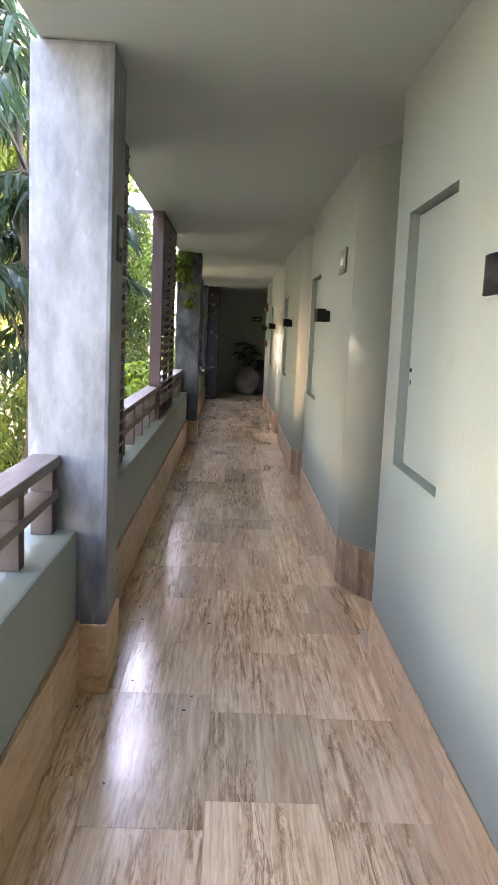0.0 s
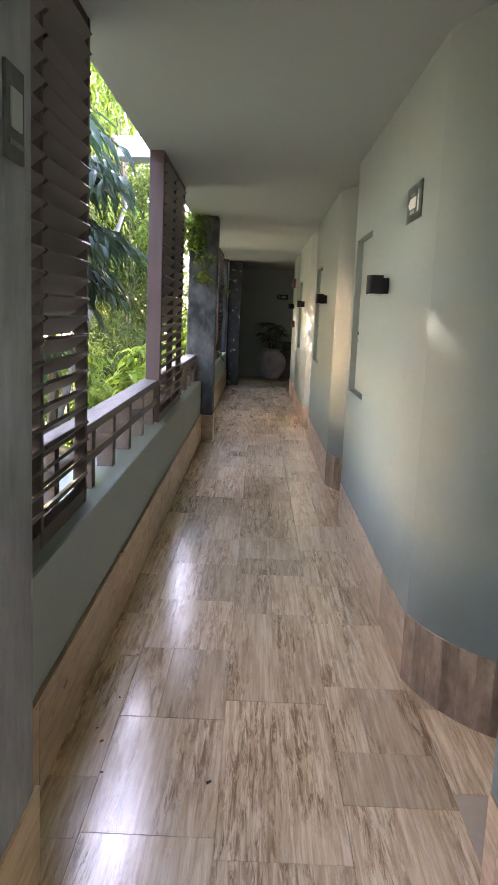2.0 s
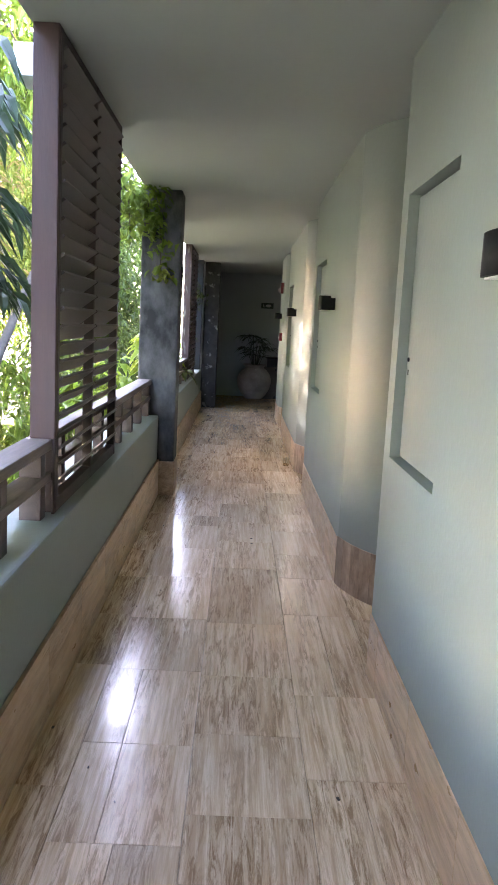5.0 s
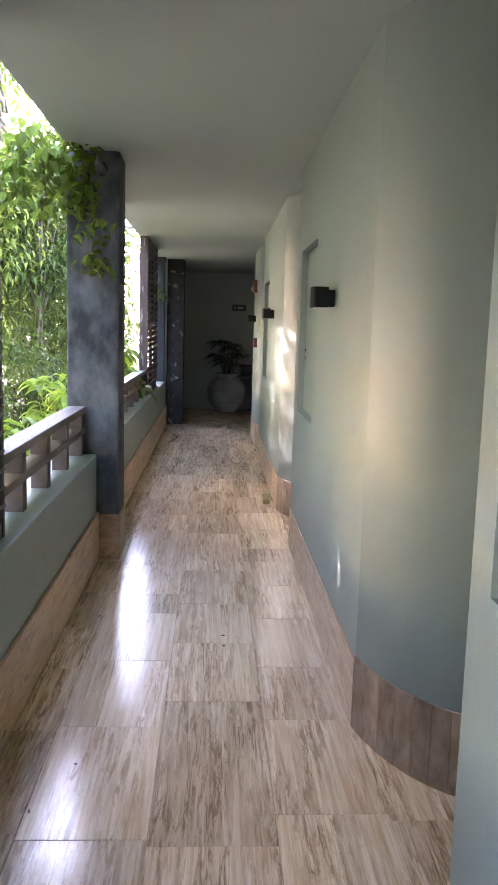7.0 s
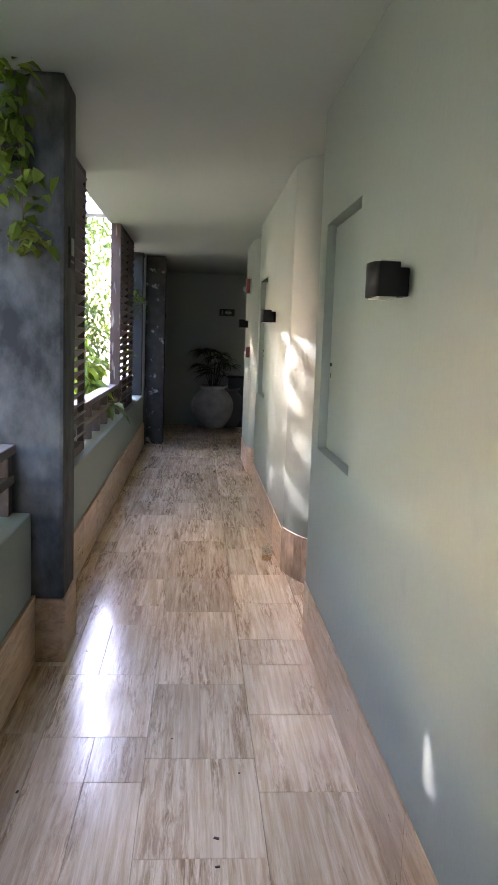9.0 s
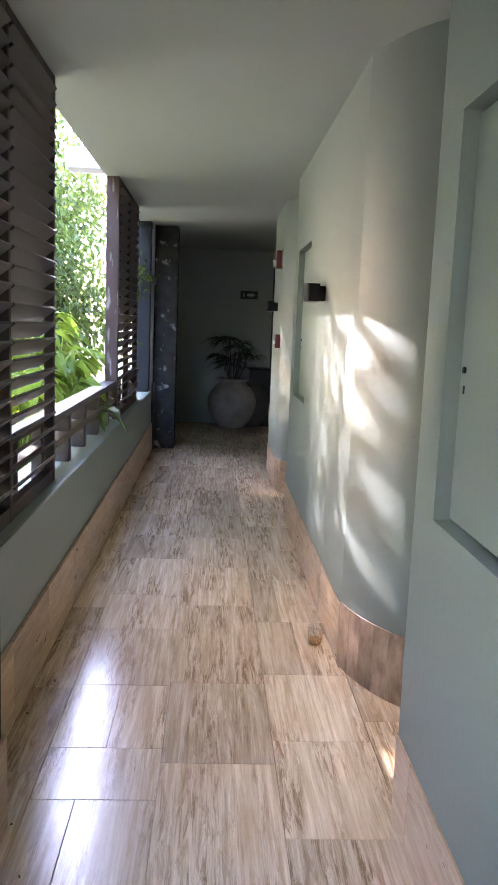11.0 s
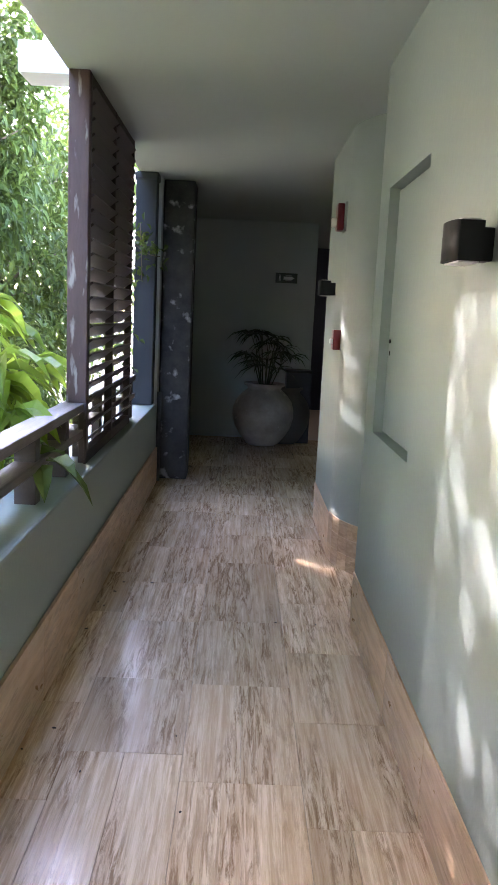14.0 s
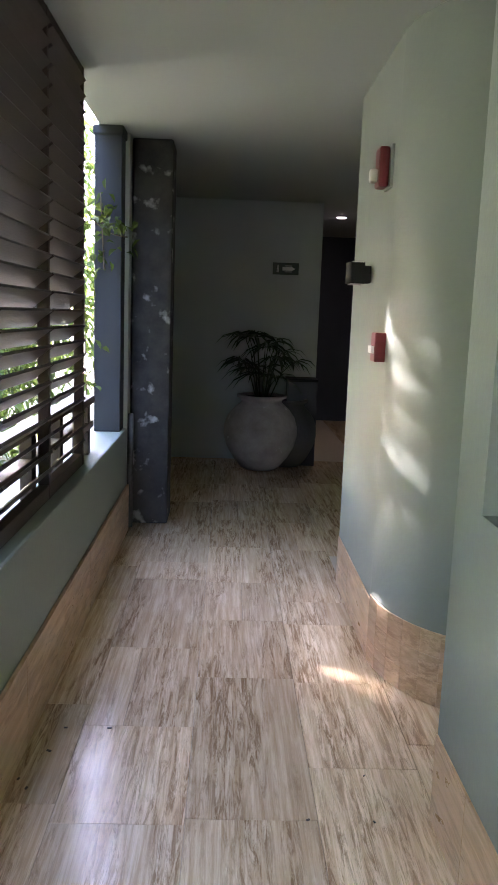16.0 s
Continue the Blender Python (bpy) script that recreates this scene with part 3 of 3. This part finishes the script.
part("vessel", lathe([(0.026, 0.0), (0.031, 0.004), (0.038, 0.095), (0.0365, 0.095), (0.030, 0.008)], 32), GLASS, cup)
part("drink", lathe([(0.029, 0.0095), (0.0315, 0.028)], 32), AMBER, cup)

# ---- outdoors ----
thing("ground", "leaf-littered garden ground with pale dry patches", "ground", boxmesh(-400, 400, -400, 400, -1.0, -0.55), GROUND, kind="structure")


def crown_points(rng, n, centre, radii, clumps):
    """Leaf places gathered in clumps inside a lumpy crown."""
    c = rng.normal(0, 1, (clumps, 3))
    c /= np.linalg.norm(c, axis=1, keepdims=True)
    c *= rng.uniform(0.35, 1.0, (clumps, 1))
    k = rng.integers(0, clumps, n)
    p = c[k] + rng.normal(0, 0.16, (n, 3))
    along = rng.normal(0, 1, (n, 3)) + p * 0.7
    along[:, 2] -= 0.35
    return np.asarray(centre) + p * np.asarray(radii), along, np.asarray(centre) + c * np.asarray(radii)


def tree(x, y, h, crown_z, radii, n, mat, seed, label, leaf=(0.14, 0.05), clumps=38, trunk=0.08, ground=-0.55):
    rng = np.random.default_rng(seed)
    t = thing("tree", label, "tree", at=(x, y, ground), group="garden trees")
    p, al, cl = crown_points(rng, n, (0, 0, crown_z - ground), radii, clumps)
    bm = bmesh.new()
    lean = rng.normal(0, 0.25, 2)
    top = Vector((lean[0], lean[1], crown_z - ground))
    tube(bm, [(0, 0, 0), (lean[0] * 0.3, lean[1] * 0.2, top.z * 0.4), (lean[0] * 0.8, lean[1] * 0.9, top.z * 0.75), top], [trunk, trunk * 0.8, trunk * 0.6, trunk * 0.35], 8)
    for c in cl[:12]:
        s = Vector((lean[0] * 0.6, lean[1] * 0.6, top.z * rng.uniform(0.45, 0.85)))
        c = Vector(c)
        tube(bm, [s, (s + c) / 2 + Vector((0, 0, 0.12)), c], [trunk * 0.38, trunk * 0.25, trunk * 0.1], 6)
    part("trunk", bm, BARK, t)
    leafpart("crown", t, mat, p, al, rng.uniform(0.7, 1.3, n) * leaf[0], leaf[1], 0.3)
    return t


# large foliage behind the parapet
# The next two stand out of view, added to keep sun off the wall.
tree(-4.4, -0.8, 6, 3.6, (1.8, 2.2, 2.6), 9000, L_MID, 10, "unseen dense green tree added to block sun near the start", clumps=80, leaf=(0.2, 0.075))
tree(-4.8, 3.4, 6, 4.2, (1.7, 2.0, 2.4), 8000, L_BRIGHT, 21, "unseen leafy bright green tree added to block sun near the pale pillar", clumps=70, leaf=(0.2, 0.075))
tree(-4.6, 7.2, 6, 3.6, (1.8, 2.0, 2.8), 7500, L_BRIGHT, 11, "leafy yellow-green garden tree beyond the parapet", clumps=60, leaf=(0.2, 0.075))
tree(-5.2, 10.8, 6, 4.1, (1.9, 2.2, 2.6), 11000, L_YELLOW, 12, "tall yellow-green garden tree", clumps=100, leaf=(0.18, 0.065))
tree(-5.0, 15.4, 6, 3.9, (1.6, 2.0, 2.7), 15000, L_DRY, 13, "tree with dry brownish leaves", clumps=150, leaf=(0.15, 0.04))
# Added to screen the wall's nearer stretch from the sun.
tree(-4.9, 13.0, 6, 3.9, (1.5, 1.5, 2.7), 12000, L_YELLOW, 27, "dense yellow-green tree added to block sun", clumps=130, leaf=(0.16, 0.06))
tree(-5.0, 19.3, 6, 3.6, (1.9, 2.6, 2.55), 19000, L_YELLOW, 14, "fine-leaved yellow-green garden tree", clumps=420, leaf=(0.13, 0.05))
tree(-3.6, 23.5, 6, 2.2, (1.8, 2.6, 2.6), 12000, L_MID, 15, "dense green tree past the far louvre", clumps=70, leaf=(0.15, 0.065))
tree(-7.5, 26.0, 8, 4.0, (3.2, 3.2, 3.6), 8000, L_BRIGHT, 16, "tall bright green tree in the distance", clumps=80, leaf=(0.24, 0.1))
tree(-9.0, 17.0, 8, 4.0, (3.0, 3.2, 3.4), 7000, L_YELLOW, 17, "large sunlit tree farther off", clumps=70, leaf=(0.24, 0.1))
tree(-9.0, 9.5, 8, 3.6, (3.0, 3.4, 3.2), 7000, L_BRIGHT, 18, "large sunlit tree behind the nearer trees", clumps=70, leaf=(0.24, 0.1))
tree(-6.0, 34.0, 8, 4.0, (4.0, 4.0, 4.2), 7000, L_MID, 20, "broad green tree in the far distance", clumps=70, leaf=(0.28, 0.12))


def shrub(x, y, radii, n, mat, seed, label, leaf=(0.13, 0.05)):
    rng = np.random.default_rng(seed)
    s = thing("shrub", label, "shrub", at=(x, y, -0.55), group="garden shrubs")
    p, al, cl = crown_points(rng, n, (0, 0, radii[2] * 0.9), radii, 30)
    p[:, 2] = np.abs(p[:, 2])
    bm = bmesh.new()
    for c in cl[:9]:
        c = Vector((c[0], c[1], abs(c[2])))
        tube(bm, [(c.x * 0.1, c.y * 0.1, 0), c * 0.5, c], [0.02, 0.014, 0.006], 5)
    part("stems", bm, BARK, s)
    leafpart("foliage", s, mat, p, al, rng.uniform(0.7, 1.3, n) * leaf[0], leaf[1], 0.35)


for k, (x, y, r, m, lab) in enumerate((
        (-2.9, 4.6, (0.8, 1.0, 0.65), L_DRY, "dry brown undergrowth beside the parapet"),
        (-3.2, 7.8, (0.9, 1.3, 0.85), L_BRIGHT, "bright green undergrowth beyond the railing"),
        (-3.0, 10.6, (0.9, 1.4, 0.85), L_YELLOW, "yellow-green sunlit undergrowth beyond the railing"),
        (-2.7, 13.2, (0.8, 1.2, 0.8), L_BRIGHT, "bright green low shrub"),
        (-2.7, 16.4, (0.8, 1.5, 0.95), L_MID, "green shrub below the louvre screen"),
        (-2.5, 19.6, (0.8, 1.6, 1.15), L_MID, "dense green shrub near the steel post"),
        (-4.8, 3.0, (1.0, 1.6, 0.9), L_MID, "green undergrowth near the pale pillar"))):
    shrub(x, y, r, 2600, m, 40 + k, lab)


def fan_tree(x, y, seed, label, spots):
    """A dark tree with long drooping leaves in whorls."""
    rnd = random.Random(seed)
    t = thing("fan_tree", label, "tree", at=(x, y, -0.55), group="dark fan trees")
    bm = bmesh.new()
    tube(bm, [(0, 0, 0), (0.05, 0.1, 1.4), (0.0, 0.05, 2.6), (-0.1, 0.1, 4.3)], [0.05, 0.042, 0.035, 0.015], 8)
    pos, al, ln = [], [], []
    for sx, sy, sz in spots:
        hub = Vector((sx, sy, sz))
        z = min(4.0, max(0.8, sz - 0.5))
        tube(bm, [(0.02, 0.08, z), Vector((sx / 2, sy / 2, (sz + z) / 2 + 0.1)), hub], [0.02, 0.014, 0.008], 6)
        for f in range(9):
            a = f / 9 * 2 * math.pi + rnd.uniform(-0.3, 0.3)
            d = Vector((math.cos(a), math.sin(a), rnd.uniform(-0.1, 0.35)))
            fl = rnd.uniform(0.35, 0.6)
            tip = hub + d * fl + Vector((0, 0, -0.12))
            tube(bm, [hub, hub + d * fl * 0.5 + Vector((0, 0, 0.03)), tip], [0.006, 0.005, 0.003], 4)
            for j in range(9):
                q = hub + d * fl * (0.25 + 0.75 * j / 8) + Vector((0, 0, 0.03 - 0.15 * (j / 8) ** 2))
                side = Vector((-d.y, d.x, 0)) * (1 if j % 2 else -1)
                pos.append(q)
                al.append(side * 0.7 + d * 0.7 + Vector((0, 0, -0.7 + rnd.uniform(-0.3, 0.2))))
                ln.append(rnd.uniform(0.16, 0.30))
    part("trunk", bm, BARK, t)
    leafpart("crown", t, L_DARK, pos, al, np.array(ln), 0.055, 0.35)


def leaning_tree(x, y, seed, label):
    """A bare slanting stem beyond the railing that carries a high open crown."""
    rng = np.random.default_rng(seed)
    t = thing("tree", label, "tree", at=(x, y, -0.55), group="garden trees")
    bm = bmesh.new()
    tube(bm, [(0, 0, 0), (0, 0.8, 0.85), (0, 2.6, 2.15), (0, 4.9, 3.6), (-0.45, 6.0, 4.9)], [0.06, 0.05, 0.042, 0.034, 0.02], 8)
    p, al, cl = crown_points(rng, 5200, (-0.9, 5.4, 5.5), (1.3, 2.4, 1.3), 60)
    for c in cl[:16]:
        c = Vector(c)
        a = Vector((-0.1, 5.2 + 0.5 * rng.random(), 4.0 + 0.6 * rng.random()))
        tube(bm, [a, (a + c) / 2 + Vector((0, 0, 0.1)), c], [0.018, 0.012, 0.005], 6)
    part("trunk", bm, BARK, t)
    leafpart("crown", t, L_BRIGHT, p, al, rng.uniform(0.7, 1.3, len(p)) * 0.17, 0.06, 0.3)


leaning_tree(-2.1, 9.2, 91, "slanting thin-stemmed tree with a high open crown")


def spots(seed, n, rx, ry, z0, z1):
    r = random.Random(seed)
    return [(r.uniform(-rx, rx), r.uniform(-ry, ry), r.uniform(z0, z1)) for _ in range(n)]


fan_tree(-1.75, 6.6, 3, "dark tree with long drooping leaves close to the parapet", spots(3, 11, 0.32, 0.8, 1.6, 4.1))
fan_tree(-1.95, 4.7, 4, "dark drooping-leaved tree beside the pale pillar", spots(4, 13, 0.35, 0.7, 1.5, 4.4))
fan_tree(-1.7, 8.0, 6, "dark drooping-leaved tree farther along", spots(6, 13, 0.36, 0.75, 1.7, 3.4))


def sapling(x, y, top, seed, n, label, ln=0.24):
    rnd = random.Random(seed)
    s = thing("sapling", label, "plant", at=(x, y, -0.55), group="broad-leaved saplings")
    bm = bmesh.new()
    tips = []
    for k in range(n):
        a = rnd.uniform(0, 2 * math.pi)
        r = rnd.uniform(0.05, 0.45)
        h = top + 0.55 - rnd.uniform(0, 0.55) - r * 0.3
        tip = Vector((math.cos(a) * r * 0.6, math.sin(a) * r * 1.3, h))
        tube(bm, [(0, 0, 0), (tip.x * 0.35, tip.y * 0.35, h * 0.6), tip], [0.014, 0.009, 0.004], 5)
        tips.append((tip, a))
    part("stems", bm, L_SAP, s)
    pos, al, le = [], [], []
    for tip, a in tips:
        for j in range(9):
            b = a + rnd.uniform(-2.2, 2.2)
            pos.append(tip - Vector((0, 0, rnd.uniform(0, 0.16))))
            al.append((math.cos(b), math.sin(b), rnd.uniform(-0.35, 0.3)))
            le.append(rnd.uniform(0.6, 1.15) * ln)
    le = np.array(le)
    leafpart("foliage", s, L_SAP, pos, al, le, le * 0.42, 0.45, "broad bright green drooping leaves")


sapling(-1.12, 14.75, 1.60, 21, 22, "bright green broad-leaved sapling leaning at the railing")
sapling(-1.2, 14.0, 1.25, 22, 12, "young bright green plant below the railing")
sapling(-1.5, 11.7, 1.10, 23, 12, "low bright green plant beyond the railing")
sapling(-1.9, 15.6, 1.10, 24, 9, "leafy green plant beside the worn post")

# leaves that reach through the railing
sp = thing("leaf_sprig", "dark green leaves pushing through the railing", "plant", at=(-0.655, 14.35, 0.78))
part("stem", tube(bmesh.new(), [(-0.35, -0.1, 0.05), (-0.1, 0.0, 0.08), (0.03, 0.02, 0.06)], [0.006, 0.005, 0.003], 5), L_MID, sp)
leafpart("foliage", sp, L_MID, [(0.0, 0.0, 0.07), (0.02, 0.02, 0.06), (-0.05, 0.05, 0.08), (-0.02, -0.05, 0.06)],
         [(0.5, -0.5, 0.1), (0.8, -0.2, -0.5), (0.4, 0.7, 0.1), (0.3, -0.9, -0.2)], np.array([0.2, 0.2, 0.16, 0.2]), 0.085, 0.35)


def vine(at, runs, n, seed, mat, label, leaf=(0.07, 0.055), tail=None):
    rnd = random.Random(seed)
    v = thing("vine", label, "vine", at=at, group="vines")
    bm = bmesh.new()
    pos, al = [], []
    for (a, b, sag) in runs:
        a, b = Vector(a), Vector(b)
        pts = [a.lerp(b, k / 6) - Vector((0, 0, sag * math.sin(math.pi * k / 6))) for k in range(7)]
        tube(bm, pts, [0.004] * 7, 5)
        for k in range(n):
            q = a.lerp(b, rnd.random())
            pos.append(q + Vector((rnd.gauss(0, 0.05), rnd.gauss(0, 0.05), rnd.gauss(0, 0.05))))
            al.append((rnd.gauss(0, 1), rnd.gauss(0, 1), -0.7 + rnd.gauss(0, 0.5)))
    part("stems", bm, BARK, v)
    leafpart("foliage", v, mat, pos, al, np.array([rnd.uniform(0.6, 1.3) * leaf[0] for _ in pos]), leaf[1], 0.2)
    if tail:
        tp = [Vector(tail) + Vector((rnd.gauss(0, 0.035), rnd.gauss(0, 0.03), rnd.gauss(0, 0.04))) for _ in range(36)]
        leafpart("tail_leaves", v, L_YELLOW, tp, [(rnd.gauss(0, 1), rnd.gauss(0, 1), -0.4) for _ in tp], 0.06, 0.045, 0.2, "fresh yellow-green leaves")


vine((-0.64, 10.55, 2.45), [((-0.55, -0.25, 0.05), (0.05, 0.08, 0.08), 0.1), ((-0.30, -0.08, 0.0), (-0.02, 0.07, -0.15), 0.1), ((0.0, 0.06, 0.05), (0.02, 0.08, -0.50), 0.0), ((-0.10, 0.03, 0.05), (-0.05, 0.08, -0.32), 0.0), ((-0.5, -0.2, 0.0), (-0.42, -0.15, -0.35), 0.0), ((-0.7, -0.35, 0.1), (-0.6, -0.3, -0.2), 0.0), ((-0.25, -0.55, 0.05), (-0.12, 0.0, 0.05), 0.05), ((-0.30, -0.45, 0.0), (-0.26, -0.4, -0.3), 0.0), ((-0.22, -0.2, 0.0), (-0.2, -0.15, -0.28), 0.0)],
     60, 31, L_BRIGHT, "green vine hanging down the weathered pillar", tail=(0.03, 0.06, -0.56))
vine((-0.74, 17.62, 1.9), [((0.0, 0.0, 0.25), (0.02, 0.03, -0.2), 0.0), ((-0.05, -0.1, 0.1), (0.16, 0.03, 0.0), 0.03), ((-0.12, 0.0, 0.5), (-0.08, 0.0, -1.0), 0.0)],
     34, 32, L_MID, "small vine clinging to the steel post", leaf=(0.06, 0.045))

tree(-3.1, 20.4, 5, 3.5, (0.95, 1.2, 1.7), 7000, L_MID, 25, "dense green tree beside the far parapet", clumps=55, leaf=(0.13, 0.06), trunk=0.06)

# short pale beams that stick out over the parapet
for y in (8.5, 15.9):
    thing("roof_beam", "pale concrete beam end sticking out under the roof", "beam", boxmesh(-1.22, -0.70, y, y + 0.28, 2.76, 2.93, bevel=0.01), WHITEWALL, group="roof beams")

# ---- stone pieces of floor and base ----
tile_cache = {}


def piece(name, w, l, t, mat, parent, m):
    key = (name, round(w, 3), round(l, 3), mat.name)
    if key not in tile_cache:
        bm = boxmesh(0, w, 0, l, -t, 0)
        bmesh.ops.bevel(bm, geom=[e for e in bm.edges if all(abs(v.co.z) < 1e-6 for v in e.verts)], offset=0.0012, segments=1, affect="EDGES")
        tile_cache[key] = mesh_of(name, bm, mat)
    o = new(name, tile_cache[key])
    o.parent = parent
    o.matrix_basis = m
    return o


rnd = random.Random(77)
cols = [(-0.594, -0.42), (-0.42, -0.03), (-0.03, 0.36), (0.36, 0.72), (0.72, 1.1), (1.1, 1.45)]
LENS_ALL = [0.6, 0.6, 0.6, 0.48, 0.66, 0.3, 0.54, 0.9]
G = 0.0013
rest = bmesh.new()
for ci, (a, b) in enumerate(cols):
    y = 0.6 + rnd.choice((0.0, 0.15, 0.3, 0.45))
    while y < 20.55:
        l = rnd.choice(LENS_ALL)
        l = min(l, 20.59 - y)
        w = b - a
        split = ci in (1, 2, 3) and rnd.random() < 0.33
        hidden = ci >= 4 and not any(e - 0.3 < y < t + 0.1 for e, t in ((3.36, 4.7), (7.24, 8.5), (11.0, 12.15), (14.67, 15.93), (16.9, 21)))
        if l > 0.04 and not hidden:
            if split:
                h = rnd.choice((0.5, 0.5, 0.36)) * w
                piece("tile", round(h - G, 3), l - G, 0.012, TRAV, floor, pose(a, y, rnd.uniform(-0.0006, 0.0006)))
                piece("tile", round(w - h - G, 3), l - G, 0.012, TRAV, floor, pose(a + h, y, rnd.uniform(-0.0006, 0.0006)))
            else:
                piece("tile", w - G, l - G, 0.012, TRAV, floor, pose(a, y, rnd.uniform(-0.0006, 0.0006), rnd.uniform(-0.05, 0.05), rnd.uniform(-0.05, 0.05)))
        y += l
for (a, b) in cols[:4]:
    y = Y0
    while y < 0.6:
        box(rest, a, b - G, y, min(y + 0.6, 0.6) - G, -0.012, 0.0)
        y += 0.6
y = 16.9
for x in (1.45, 2.05, 2.65):
    y = 16.9
    while y < 23.8:
        box(rest, x, x + 0.6 - G, y, y + 0.6 - G, -0.012, 0.0)
        y += 0.6
o = part("far_tiles", rest, TRAV, floor)
tagged(o, kind="stuff")

# base board slabs
y = Y0
while y < 17.85:
    l = min(0.6, 17.86 - y)
    piece("base_slab", 0.312, l - G, 0.012, TRAVBASE, base_l, Matrix.Translation((XL + 0.018, y + l - G, 0.0)) @ Matrix(((0, 0, 1, 0), (0, -1, 0, 0), (1, 0, 0, 0), (0, 0, 0, 1))))
    y += 0.6
for i in range(5):
    y = TANG[i] if TANG[i] is not None else -0.2
    while y < EDGES[i] - 0.02:
        l = min(0.6, EDGES[i] - y)
        piece("base_slab", 0.27, l - G, 0.006, TRAVBASE, base_r, Matrix.Translation((XW - 0.006, y, 0.0)) @ Matrix(((0, 0, -1, 0), (0, 1, 0, 0), (1, 0, 0, 0), (0, 0, 0, 1))))
        y += 0.6
    if TANG[i] is None:
        continue
    n = 9 if i < 4 else 8
    pts = corner(i, n, 0.006)
    rows = [(0.0, 0.29)] if i < 4 else [(0.0, 0.098), (0.098, 0.196), (0.196, 0.294)]
    for p, q in zip(pts, pts[1:]):
        d = Vector((q[0] - p[0], q[1] - p[1], 0))
        out = Vector((d.y, -d.x, 0)).normalized()
        for z0, z1 in rows:
            u = d.normalized()
            m = Matrix(((0, u.x, out.x, p[0]), (0, u.y, out.y, p[1]), (1, 0, 0, z0), (0, 0, 0, 1)))
            piece("mosaic_tile", z1 - z0 - G, d.length - G, 0.012, TRAVDARK if i in (1, 2, 3) else TRAVBASE, base_r, m)

# grit and leaf bits on the floor
rnd = random.Random(9)
bits = bmesh.new()
for k in range(46):
    x = rnd.choice((rnd.uniform(-0.58, -0.30), rnd.uniform(-0.5, 0.68)))
    y = rnd.uniform(1.5, 15.5)
    r = rnd.uniform(0.003, 0.009)
    m = pose(x, y, 0.0025, 0, 0, rnd.uniform(0, 180))
    box(bits, -r, r, -r * 0.5, r * 0.5, -0.0014, 0.0018, m=m)
thing("floor_debris", "dark specks of grit and leaf on the tiles", "debris", bits, SOIL, kind="stuff")
